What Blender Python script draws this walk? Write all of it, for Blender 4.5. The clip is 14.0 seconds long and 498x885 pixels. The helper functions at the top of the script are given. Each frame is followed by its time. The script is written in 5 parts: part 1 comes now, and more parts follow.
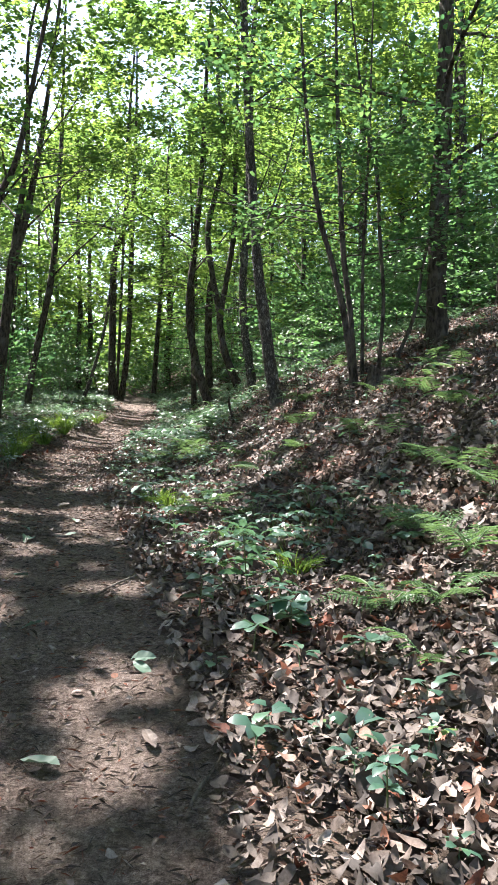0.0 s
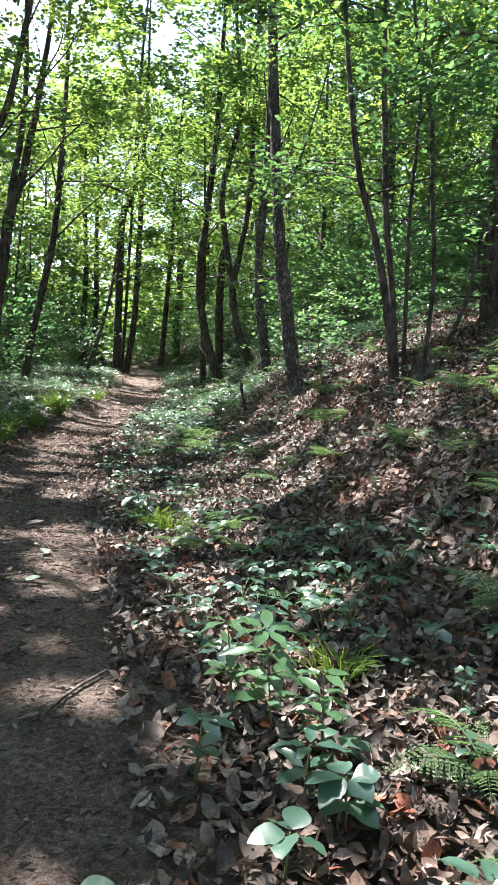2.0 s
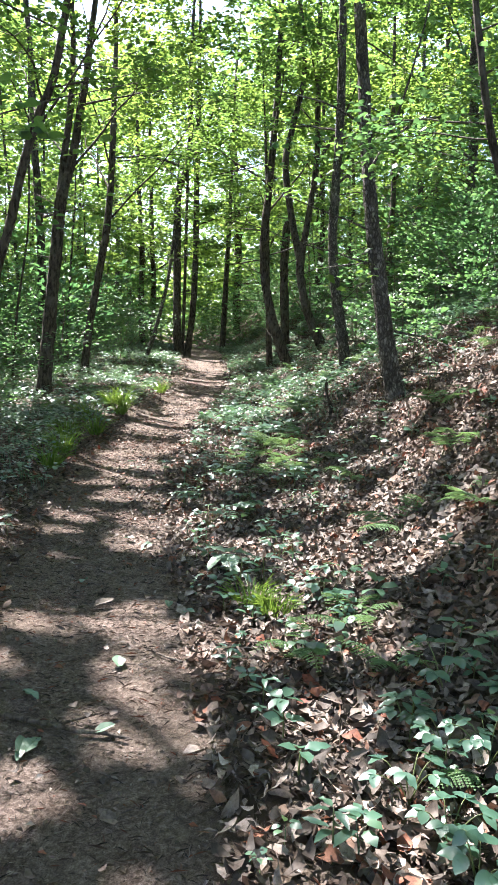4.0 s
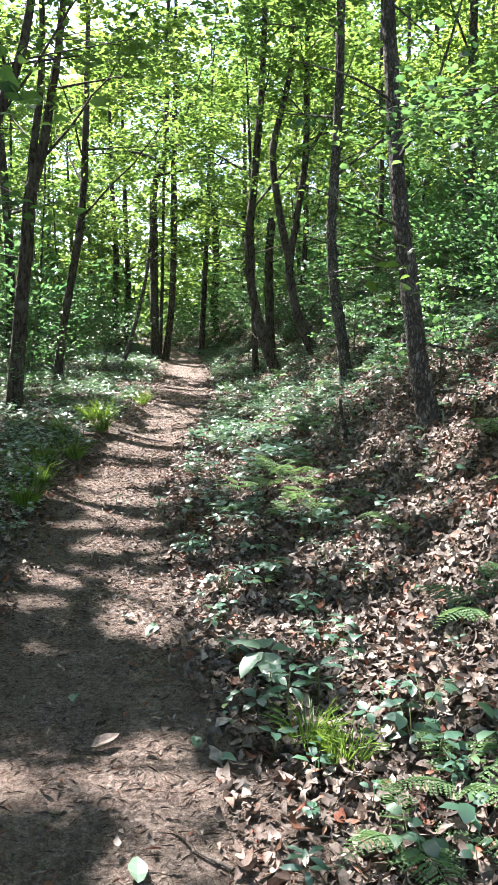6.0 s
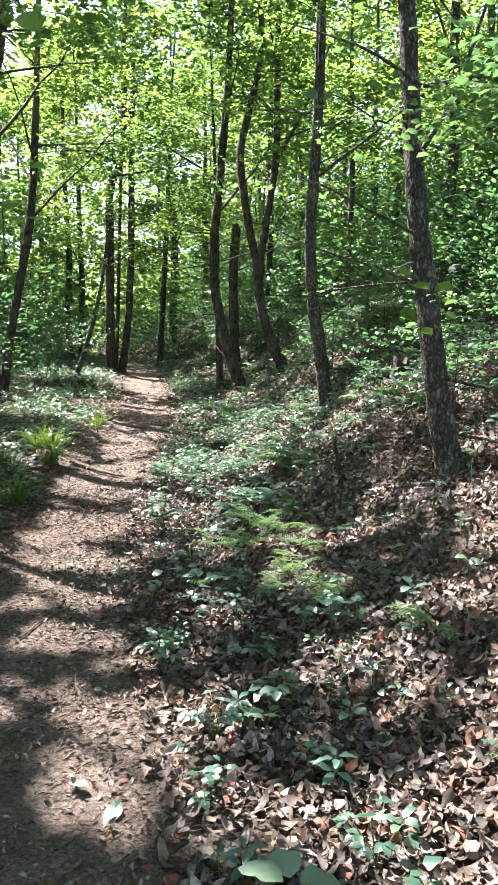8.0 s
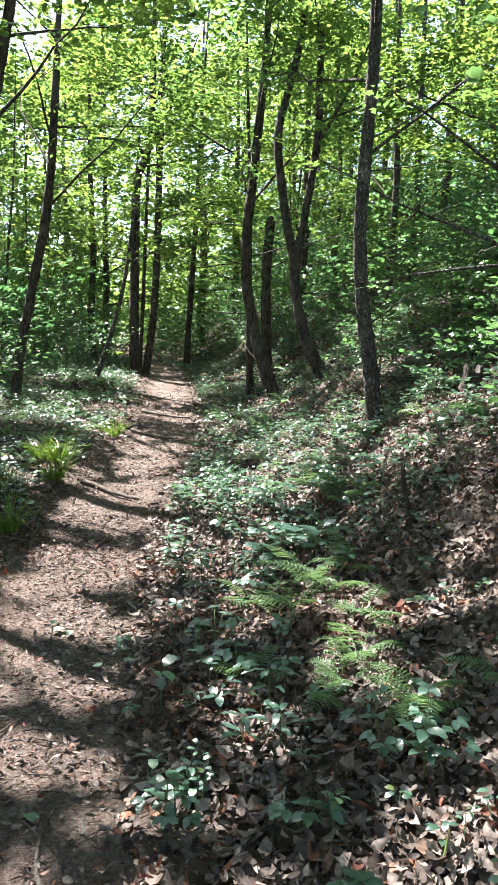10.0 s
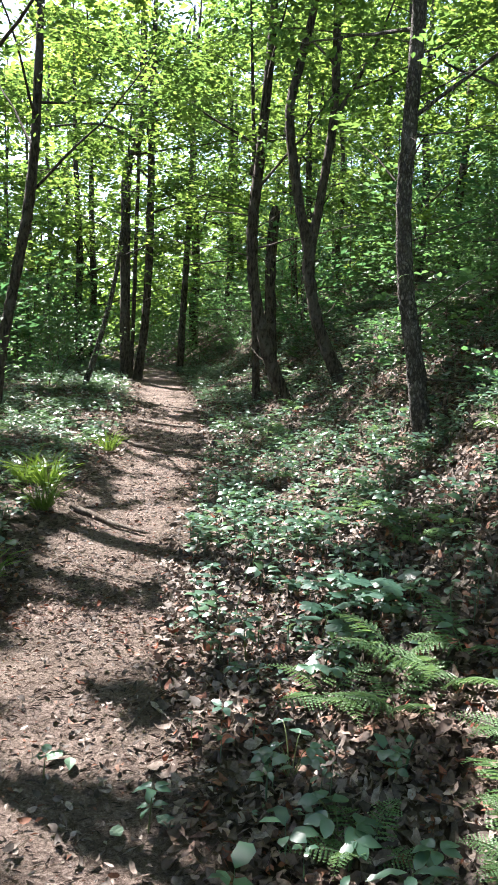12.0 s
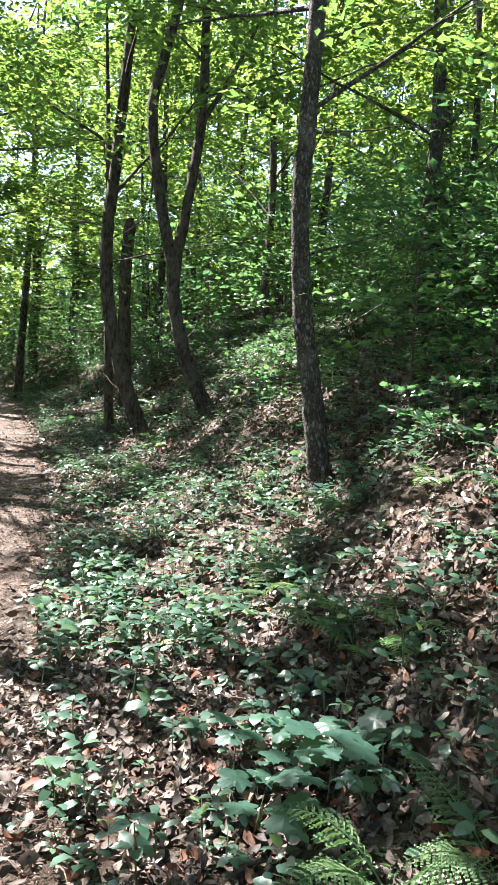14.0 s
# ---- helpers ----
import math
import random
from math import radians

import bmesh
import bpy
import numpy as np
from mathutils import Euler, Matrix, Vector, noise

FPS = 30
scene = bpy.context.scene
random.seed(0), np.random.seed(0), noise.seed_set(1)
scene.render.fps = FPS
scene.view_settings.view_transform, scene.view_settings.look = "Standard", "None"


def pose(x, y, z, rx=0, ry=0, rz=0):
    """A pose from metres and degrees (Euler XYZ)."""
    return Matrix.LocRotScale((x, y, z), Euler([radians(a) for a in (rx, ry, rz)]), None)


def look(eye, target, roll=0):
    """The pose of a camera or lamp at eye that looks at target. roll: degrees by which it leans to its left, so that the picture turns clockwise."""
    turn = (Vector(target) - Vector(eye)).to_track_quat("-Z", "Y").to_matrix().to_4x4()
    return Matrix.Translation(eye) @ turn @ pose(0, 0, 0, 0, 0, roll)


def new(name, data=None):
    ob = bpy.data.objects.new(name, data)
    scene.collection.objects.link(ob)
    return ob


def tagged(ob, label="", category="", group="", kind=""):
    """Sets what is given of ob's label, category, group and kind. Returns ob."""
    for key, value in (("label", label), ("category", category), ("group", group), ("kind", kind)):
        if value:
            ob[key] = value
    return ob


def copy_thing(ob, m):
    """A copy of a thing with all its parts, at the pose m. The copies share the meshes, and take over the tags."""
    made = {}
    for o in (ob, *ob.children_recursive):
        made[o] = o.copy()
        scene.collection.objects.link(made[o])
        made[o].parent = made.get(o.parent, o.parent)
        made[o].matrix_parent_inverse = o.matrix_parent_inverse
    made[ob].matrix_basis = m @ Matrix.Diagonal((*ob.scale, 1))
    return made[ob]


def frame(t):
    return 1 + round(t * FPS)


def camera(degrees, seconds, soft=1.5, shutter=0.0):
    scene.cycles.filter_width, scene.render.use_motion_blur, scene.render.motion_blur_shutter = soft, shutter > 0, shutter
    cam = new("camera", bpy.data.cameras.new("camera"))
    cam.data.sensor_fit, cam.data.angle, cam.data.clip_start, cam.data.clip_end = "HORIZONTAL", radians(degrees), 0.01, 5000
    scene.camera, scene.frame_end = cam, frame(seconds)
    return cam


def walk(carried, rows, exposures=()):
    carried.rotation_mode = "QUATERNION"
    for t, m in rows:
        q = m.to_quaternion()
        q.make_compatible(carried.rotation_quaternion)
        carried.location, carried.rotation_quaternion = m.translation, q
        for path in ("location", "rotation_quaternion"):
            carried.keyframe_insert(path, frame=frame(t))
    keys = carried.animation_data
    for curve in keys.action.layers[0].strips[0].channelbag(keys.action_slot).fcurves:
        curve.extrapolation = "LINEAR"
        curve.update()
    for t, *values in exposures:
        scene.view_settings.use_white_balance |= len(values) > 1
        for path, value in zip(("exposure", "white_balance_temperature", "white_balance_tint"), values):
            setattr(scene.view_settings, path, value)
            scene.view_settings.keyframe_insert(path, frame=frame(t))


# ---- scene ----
cam = camera(36.6, 14.0, 1.5)
# seconds, eye, target, roll
PATH = [
    (0, (-0.011, 0.195, 1.294), (-0.016, 2.194, 1.238), 1.7),
    (0.5, (-0.058, 0.493, 1.317), (-0.094, 2.492, 1.263), 1.0),
    (1, (-0.098, 0.873, 1.403), (-0.104, 2.872, 1.33), 0.6),
    (1.5, (-0.054, 1.175, 1.476), (-0.079, 3.172, 1.382), 2.0),
    (2, (-0.091, 1.377, 1.494), (-0.114, 3.373, 1.36), 3.2),
    (2.5, (-0.167, 1.677, 1.641), (-0.204, 3.671, 1.488), 3.5),
    (3, (-0.228, 1.969, 1.647), (-0.303, 3.959, 1.463), 2.9),
    (3.5, (-0.302, 2.174, 1.745), (-0.451, 4.159, 1.554), 1.9),
    (4, (-0.429, 2.459, 1.829), (-0.603, 4.439, 1.607), 1.2),
    (4.2, (-0.455, 2.582, 1.858), (-0.63, 4.559, 1.616), 1.4),
    (6.3, (-0.852, 3.642, 2.059), (-0.943, 5.627, 1.833), 0.5),
    (6.5, (-0.864, 3.758, 2.1), (-0.949, 5.743, 1.874), 0.4),
    (7, (-0.926, 4.031, 2.101), (-0.967, 6.018, 1.878), 0.5),
    (7.2, (-0.959, 4.15, 2.148), (-0.976, 6.14, 1.949), 0.2),
    (9.3, (-1.11, 5.456, 2.185), (-1.057, 7.442, 1.956), 2.6),
    (9.5, (-1.104, 5.586, 2.185), (-1.063, 7.576, 1.988), 2.6),
    (10, (-1.163, 5.933, 2.2), (-1.214, 7.922, 1.996), 2.1),
    (10.5, (-1.327, 6.267, 2.201), (-1.397, 8.258, 2.024), 1.0),
    (11, (-1.437, 6.589, 2.167), (-1.522, 8.579, 1.987), 1.1),
    (11.5, (-1.473, 6.932, 2.191), (-1.547, 8.921, 1.992), 1.4),
    (12, (-1.571, 7.249, 2.175), (-1.582, 9.239, 1.982), 1.8),
    (12.5, (-1.617, 7.567, 2.196), (-1.507, 9.553, 1.992), 1.8),
    (13, (-1.585, 7.936, 2.202), (-1.235, 9.898, 2.031), 3.6),
    (13.5, (-1.65, 8.281, 2.201), (-1.24, 10.236, 2.114), 3.9),
    (14, (-1.752, 8.626, 2.236), (-1.35, 10.583, 2.128), 2.9),
]
EXPOSURES = [(0.0, 2.48), (0.5, 2.38), (1.5, 2.5), (2.5, 2.68), (4.0, 2.86), (6.5, 2.86), (9.5, 3.0), (10.5, 2.6), (12.5, 2.62), (13.5, 2.9), (14.0, 2.85)]
walk(cam, [(t, look(eye, target, roll)) for t, eye, target, roll in PATH], [(t, stops, 6500, 14) for t, stops in EXPOSURES])

# ---- sun and sky ----
SUN_ELEVATION, SUN_AZIMUTH = radians(54), radians(-43)
TO_SUN = Vector((math.sin(SUN_AZIMUTH) * math.cos(SUN_ELEVATION), math.cos(SUN_AZIMUTH) * math.cos(SUN_ELEVATION), math.sin(SUN_ELEVATION)))
world = bpy.data.worlds.new("summer_sky")
scene.world = world
world.use_nodes = True
sky = world.node_tree.nodes.new("ShaderNodeTexSky")
sky.sky_type, sky.sun_disc, sky.sun_elevation, sky.sun_rotation = "NISHITA", False, SUN_ELEVATION, SUN_AZIMUTH
sky.dust_density = 1.0
world.node_tree.links.new(sky.outputs["Color"], world.node_tree.nodes["Background"].inputs["Color"])
world.node_tree.nodes["Background"].inputs["Strength"].default_value = 0.1
sun_data = bpy.data.lights.new("sun", "SUN")
sun_data.energy, sun_data.angle, sun_data.color = 5.0, radians(0.55), (1.0, 0.97, 0.92)
sun = new("sun", sun_data)
sun.matrix_world = look(TO_SUN * 60, (0, 0, 0))

# ---- materials ----


def material(name):
    m = bpy.data.materials.new(name)
    m.use_nodes = True
    return m, m.node_tree.nodes, m.node_tree.links, m.node_tree.nodes["Principled BSDF"]


def ramp(nodes, links, source, stops, constant=False):
    r = nodes.new("ShaderNodeValToRGB")
    if constant:
        r.color_ramp.interpolation = "CONSTANT"
    els = r.color_ramp.elements
    while len(els) < len(stops):
        els.new(0.5)
    for e, (at, colour) in zip(els, stops):
        e.position, e.color = at, (*colour, 1)
    links.new(source, r.inputs["Fac"])
    return r.outputs["Color"]


def noise_tex(nodes, links, scale, detail=4.0, rough=0.6, stretch=None, coords="Object"):
    t = nodes.new("ShaderNodeTexNoise")
    t.inputs["Scale"].default_value, t.inputs["Detail"].default_value, t.inputs["Roughness"].default_value = scale, detail, rough
    co = nodes.new("ShaderNodeTexCoord").outputs[coords]
    if stretch:
        mp = nodes.new("ShaderNodeMapping")
        mp.inputs["Scale"].default_value = stretch
        links.new(co, mp.inputs["Vector"])
        co = mp.outputs["Vector"]
    links.new(co, t.inputs["Vector"])
    return t.outputs["Fac"]


def mixed(nodes, links, fac, a, b, mode="MIX"):
    mx = nodes.new("ShaderNodeMix")
    mx.data_type, mx.blend_type = "RGBA", mode
    for socket, value in ((mx.inputs[0], fac), (mx.inputs[6], a), (mx.inputs[7], b)):
        if isinstance(value, (int, float)):
            socket.default_value = value
        elif isinstance(value, tuple):
            socket.default_value = (*value, 1)
        else:
            links.new(value, socket)
    return mx.outputs[2]


def bump(nodes, links, height, strength, distance, target):
    b = nodes.new("ShaderNodeBump")
    b.inputs["Strength"].default_value, b.inputs["Distance"].default_value = strength, distance
    links.new(height, b.inputs["Height"])
    links.new(b.outputs["Normal"], target.inputs["Normal"])


def leaf_material(name, stops, glow, share=0.45, rough=0.45, spec=0.5, drift=None):
    """Green foliage: every blade has its own tone, and light comes through it. drift: two tints between which whole plants and parts of a crown differ."""
    m, nodes, links, bsdf = material(name)
    island = nodes.new("ShaderNodeNewGeometry").outputs["Random Per Island"]
    tone = ramp(nodes, links, island, stops)
    if drift:
        own = ramp(nodes, links, nodes.new("ShaderNodeObjectInfo").outputs["Random"], [(0.0, drift[0]), (1.0, drift[1])])
        mass = ramp(nodes, links, noise_tex(nodes, links, 0.9, 2.0, 0.5), [(0.36, drift[0]), (0.64, drift[1])])
        tint = mixed(nodes, links, 0.5, own, mass)
        tone = mixed(nodes, links, 1.0, tone, tint, "MULTIPLY")
        glow = mixed(nodes, links, 1.0, glow, tint, "MULTIPLY")
    tone = mixed(nodes, links, 0.35, tone, ramp(nodes, links, noise_tex(nodes, links, 60.0), [(0.3, (0.55, 0.6, 0.5)), (0.7, (1, 1, 1))]), "MULTIPLY")
    links.new(tone, bsdf.inputs["Base Color"])
    bsdf.inputs["Roughness"].default_value = rough
    bsdf.inputs["Specular IOR Level"].default_value = spec
    thin = nodes.new("ShaderNodeBsdfTranslucent")
    links.new(mixed(nodes, links, 0.6, tone, glow), thin.inputs["Color"])
    mix = nodes.new("ShaderNodeMixShader")
    mix.inputs["Fac"].default_value = share
    links.new(bsdf.outputs["BSDF"], mix.inputs[1])
    links.new(thin.outputs["BSDF"], mix.inputs[2])
    links.new(mix.outputs["Shader"], nodes["Material Output"].inputs["Surface"])
    return m


def bark_material(name, dark, light, grey, scale):
    m, nodes, links, bsdf = material(name)
    ridges = noise_tex(nodes, links, scale, 6.0, 0.65, (1, 1, 0.3))
    tone = ramp(nodes, links, ridges, [(0.4, dark), (0.58, light)])
    lichen = ramp(nodes, links, noise_tex(nodes, links, 3.5, 5.0, 0.7), [(0.5, (0, 0, 0)), (0.72, (1, 1, 1))])
    links.new(mixed(nodes, links, lichen, tone, grey), bsdf.inputs["Base Color"])
    bsdf.inputs["Roughness"].default_value = 0.92
    bsdf.inputs["Specular IOR Level"].default_value = 0.2
    bump(nodes, links, ridges, 1.0, 0.04, bsdf)
    return m


def plated_bark(name, crack, plate, pale, scale):
    """Bark in small upright scales with dark cracks between them."""
    m, nodes, links, bsdf = material(name)
    co = nodes.new("ShaderNodeTexCoord").outputs["Object"]
    warp = nodes.new("ShaderNodeTexNoise")
    warp.inputs["Scale"].default_value, warp.inputs["Detail"].default_value = 14.0, 4.0
    links.new(co, warp.inputs["Vector"])
    shift = nodes.new("ShaderNodeVectorMath")
    shift.operation = "MULTIPLY_ADD"
    links.new(warp.outputs["Color"], shift.inputs[0])
    shift.inputs[1].default_value = (0.045, 0.045, 0.06)
    links.new(co, shift.inputs[2])
    squeeze = nodes.new("ShaderNodeMapping")
    squeeze.inputs["Scale"].default_value = (1.0, 1.0, 0.42)
    links.new(shift.outputs["Vector"], squeeze.inputs["Vector"])
    edge, cell = nodes.new("ShaderNodeTexVoronoi"), nodes.new("ShaderNodeTexVoronoi")
    edge.feature = "DISTANCE_TO_EDGE"
    for v in (edge, cell):
        v.inputs["Scale"].default_value = scale
        links.new(squeeze.outputs["Vector"], v.inputs["Vector"])
    own = nodes.new("ShaderNodeSeparateColor")
    links.new(cell.outputs["Color"], own.inputs["Color"])
    fine = noise_tex(nodes, links, 120.0, 6.0, 0.7, (1, 1, 0.4))
    tone = ramp(nodes, links, own.outputs["Red"], [(0.0, tuple(0.5 * c for c in plate)), (0.6, plate), (1.0, pale)])
    tone = mixed(nodes, links, 0.7, tone, ramp(nodes, links, fine, [(0.35, (0.4, 0.38, 0.36)), (0.65, (1, 1, 1))]), "MULTIPLY")
    gapped = ramp(nodes, links, edge.outputs["Distance"], [(0.0, (0.15, 0.15, 0.15)), (0.3, (1, 1, 1))])
    tone = mixed(nodes, links, gapped, crack, tone)
    moss = ramp(nodes, links, noise_tex(nodes, links, 2.2, 5.0, 0.7), [(0.52, (0, 0, 0)), (0.72, (0.6, 0.6, 0.6))])
    links.new(mixed(nodes, links, moss, tone, mixed(nodes, links, 0.6, tone, pale)), bsdf.inputs["Base Color"])
    bsdf.inputs["Roughness"].default_value = 0.92
    bsdf.inputs["Specular IOR Level"].default_value = 0.2
    bump(nodes, links, mixed(nodes, links, 0.55, gapped, fine), 1.0, 0.022, bsdf)
    return m


def plain_leaf(name, stops, rough=0.7, share=0.12):
    """Dry fallen leaves, each with a tone of its own."""
    m, nodes, links, bsdf = material(name)
    island = nodes.new("ShaderNodeNewGeometry").outputs["Random Per Island"]
    tone = ramp(nodes, links, island, stops)
    drift = ramp(nodes, links, noise_tex(nodes, links, 1.6, 4.0, 0.6), [(0.52, (0, 0, 0)), (0.66, (0.55, 0.55, 0.55))])
    tone = mixed(nodes, links, drift, tone, mixed(nodes, links, 1.0, tone, (1.05, 0.62, 0.46), "MULTIPLY"))
    spots = ramp(nodes, links, noise_tex(nodes, links, 45.0, 5.0, 0.7), [(0.36, (0.35, 0.31, 0.28)), (0.58, (1, 1, 1))])
    tone = mixed(nodes, links, 0.85, tone, spots, "MULTIPLY")
    links.new(tone, bsdf.inputs["Base Color"])
    bsdf.inputs["Roughness"].default_value = rough
    bsdf.inputs["Specular IOR Level"].default_value = 0.35
    thin = nodes.new("ShaderNodeBsdfTranslucent")
    links.new(tone, thin.inputs["Color"])
    mix = nodes.new("ShaderNodeMixShader")
    mix.inputs["Fac"].default_value = share
    links.new(bsdf.outputs["BSDF"], mix.inputs[1])
    links.new(thin.outputs["BSDF"], mix.inputs[2])
    links.new(mix.outputs["Shader"], nodes["Material Output"].inputs["Surface"])
    return m


def soil_material():
    m, nodes, links, bsdf = material("forest_soil")
    fine = noise_tex(nodes, links, 55.0, 8.0, 0.75)
    broad = noise_tex(nodes, links, 1.7, 5.0, 0.6)
    grit = noise_tex(nodes, links, 210.0, 3.0, 0.6)
    trodden = ramp(nodes, links, fine, [(0.36, (0.085, 0.06, 0.05)), (0.5, (0.235, 0.178, 0.153)), (0.64, (0.43, 0.35, 0.312))])
    trodden = mixed(nodes, links, ramp(nodes, links, broad, [(0.42, (0, 0, 0)), (0.68, (1, 1, 1))]), trodden, mixed(nodes, links, 0.35, trodden, (0.33, 0.27, 0.22)))
    trodden = mixed(nodes, links, 0.6, trodden, ramp(nodes, links, grit, [(0.4, (0.3, 0.28, 0.27)), (0.6, (1, 1, 1))]), "MULTIPLY")
    clods = ramp(nodes, links, noise_tex(nodes, links, 7.0, 6.0, 0.7), [(0.36, (0.62, 0.59, 0.57)), (0.6, (1.08, 1.08, 1.08))])
    trodden = mixed(nodes, links, 0.8, trodden, clods, "MULTIPLY")
    mould = ramp(nodes, links, fine, [(0.3, (0.035, 0.025, 0.018)), (0.6, (0.10, 0.07, 0.05)), (0.8, (0.16, 0.12, 0.09))])
    cells = nodes.new("ShaderNodeTexVoronoi")
    cells.inputs["Scale"].default_value, cells.inputs["Randomness"].default_value = 34.0, 1.0
    warp = nodes.new("ShaderNodeTexCoord")
    stretch = nodes.new("ShaderNodeMapping")
    stretch.inputs["Scale"].default_value, stretch.inputs["Rotation"].default_value = (1.0, 0.55, 1.0), (0, 0, 0.6)
    links.new(warp.outputs["Object"], stretch.inputs["Vector"])
    links.new(stretch.outputs["Vector"], cells.inputs["Vector"])
    scrap = nodes.new("ShaderNodeSeparateColor")
    links.new(cells.outputs["Color"], scrap.inputs["Color"])
    scraps = ramp(nodes, links, scrap.outputs["Red"], [(0.0, (0.025, 0.018, 0.013)), (0.4, (0.08, 0.058, 0.045)), (0.75, (0.17, 0.13, 0.105)), (1.0, (0.26, 0.21, 0.175))])
    mould = mixed(nodes, links, 0.75, mould, scraps)
    mask = nodes.new("ShaderNodeAttribute")
    mask.attribute_name = "trodden"
    links.new(mixed(nodes, links, mask.outputs["Fac"], mould, trodden), bsdf.inputs["Base Color"])
    bsdf.inputs["Roughness"].default_value = 0.95
    bsdf.inputs["Specular IOR Level"].default_value = 0.15
    bump(nodes, links, fine, 1.0, 0.06, bsdf)
    return m


SOIL = soil_material()
CANOPY = leaf_material("canopy_leaf", [(0.0, (0.012, 0.042, 0.02)), (0.5, (0.036, 0.095, 0.036)), (0.82, (0.07, 0.15, 0.045)), (1.0, (0.14, 0.22, 0.055))], (0.32, 0.48, 0.085), 0.54, 0.5, 0.3, drift=((0.45, 0.6, 0.75), (1.45, 1.3, 1.1)))
UNDERSTORY = leaf_material("understory_leaf", [(0.0, (0.015, 0.05, 0.026)), (0.5, (0.042, 0.108, 0.046)), (0.85, (0.08, 0.16, 0.05)), (1.0, (0.14, 0.22, 0.05))], (0.21, 0.4, 0.12), 0.42, 0.4, drift=((0.55, 0.72, 0.85), (1.2, 1.15, 1.0)))
HERB = leaf_material("herb_leaf", [(0.0, (0.025, 0.064, 0.046)), (0.7, (0.05, 0.108, 0.075)), (0.95, (0.075, 0.14, 0.075)), (1.0, (0.15, 0.21, 0.05))], (0.17, 0.33, 0.12), 0.26, 0.34, 0.85, drift=((0.75, 0.85, 0.95), (1.2, 1.15, 1.05)))
YOUNG = leaf_material("young_leaf", [(0.0, (0.035, 0.085, 0.045)), (0.75, (0.062, 0.125, 0.06)), (1.0, (0.17, 0.23, 0.05))], (0.15, 0.26, 0.07), 0.24, 0.2, 0.75)
FERN = leaf_material("fern_leaf", [(0.0, (0.06, 0.125, 0.055)), (1.0, (0.125, 0.205, 0.095))], (0.24, 0.38, 0.11), 0.35, 0.45)
GRASS = leaf_material("grass_blade", [(0.0, (0.05, 0.12, 0.02)), (1.0, (0.12, 0.22, 0.04))], (0.3, 0.42, 0.06), 0.4, 0.5)
LITTER = plain_leaf("dry_leaf", [(0.0, (0.035, 0.027, 0.023)), (0.35, (0.09, 0.069, 0.058)), (0.64, (0.175, 0.137, 0.116)), (0.84, (0.33, 0.28, 0.25)), (0.91, (0.17, 0.1, 0.07)), (0.965, (0.21, 0.08, 0.045)), (1.0, (0.16, 0.05, 0.03))])
GREENFALL = leaf_material("fallen_green_leaf", [(0.0, (0.07, 0.135, 0.09)), (1.0, (0.14, 0.205, 0.145))], (0.12, 0.19, 0.09), 0.15, 0.5)
BARK = bark_material("furrowed_bark", (0.022, 0.017, 0.014), (0.085, 0.068, 0.057), (0.12, 0.112, 0.1), 26.0)
SCALY = plated_bark("scaly_grey_bark", (0.022, 0.018, 0.016), (0.155, 0.138, 0.128), (0.29, 0.272, 0.258), 44.0)
TWIG = bark_material("twig_bark", (0.05, 0.038, 0.03), (0.16, 0.125, 0.1), (0.22, 0.2, 0.18), 60.0)
STEM = leaf_material("green_stem", [(0.0, (0.07, 0.11, 0.03)), (1.0, (0.12, 0.13, 0.05))], (0.1, 0.16, 0.04), 0.1, 0.5)

# ---- mesh tools ----


def mesh_of(name, verts, faces, mat, smooth=False):
    """faces: a list of whole-number arrays, each n x 3 or n x 4."""
    me = bpy.data.meshes.new(name)
    verts = np.asarray(verts, np.float32).reshape(-1, 3)
    faces = [np.asarray(f, np.int32) for f in faces if len(f)]
    loops = np.concatenate([f.ravel() for f in faces])
    sizes = np.concatenate([np.full(len(f), f.shape[1], np.int32) for f in faces])
    me.vertices.add(len(verts))
    me.vertices.foreach_set("co", verts.ravel())
    me.loops.add(len(loops))
    me.loops.foreach_set("vertex_index", loops)
    me.polygons.add(len(sizes))
    me.polygons.foreach_set("loop_start", np.concatenate([[0], np.cumsum(sizes)[:-1]]).astype(np.int32))
    me.polygons.foreach_set("use_smooth", np.full(len(sizes), smooth))
    me.materials.append(mat)
    me.update(calc_edges=True)
    return me


def part(name, me, parent, label=""):
    ob = new(name, me)
    ob.parent = parent
    if label:
        ob["label"] = label
    return ob


def joined(pieces):
    """Several (verts, faces) into one."""
    verts, faces, at = [], [], 0
    for v, fs in pieces:
        verts.append(v)
        faces += [f + at for f in fs]
        at += len(v)
    return np.concatenate(verts), faces


def unit(v):
    return v / np.maximum(np.linalg.norm(v, axis=-1, keepdims=True), 1e-9)


def flowing(points, n):
    """A smooth line of n points through the control points (rows of any width)."""
    p = np.asarray(points, float)
    p = np.vstack([2 * p[0] - p[1], p, 2 * p[-1] - p[-2]])
    s = np.linspace(0, len(p) - 3 - 1e-6, n)
    i = s.astype(int)
    u = (s - i)[:, None]
    a, b, c, d = p[i], p[i + 1], p[i + 2], p[i + 3]
    return 0.5 * (2 * b + (c - a) * u + (2 * a - 5 * b + 4 * c - d) * u * u + (3 * b - a - 3 * c + d) * u**3)


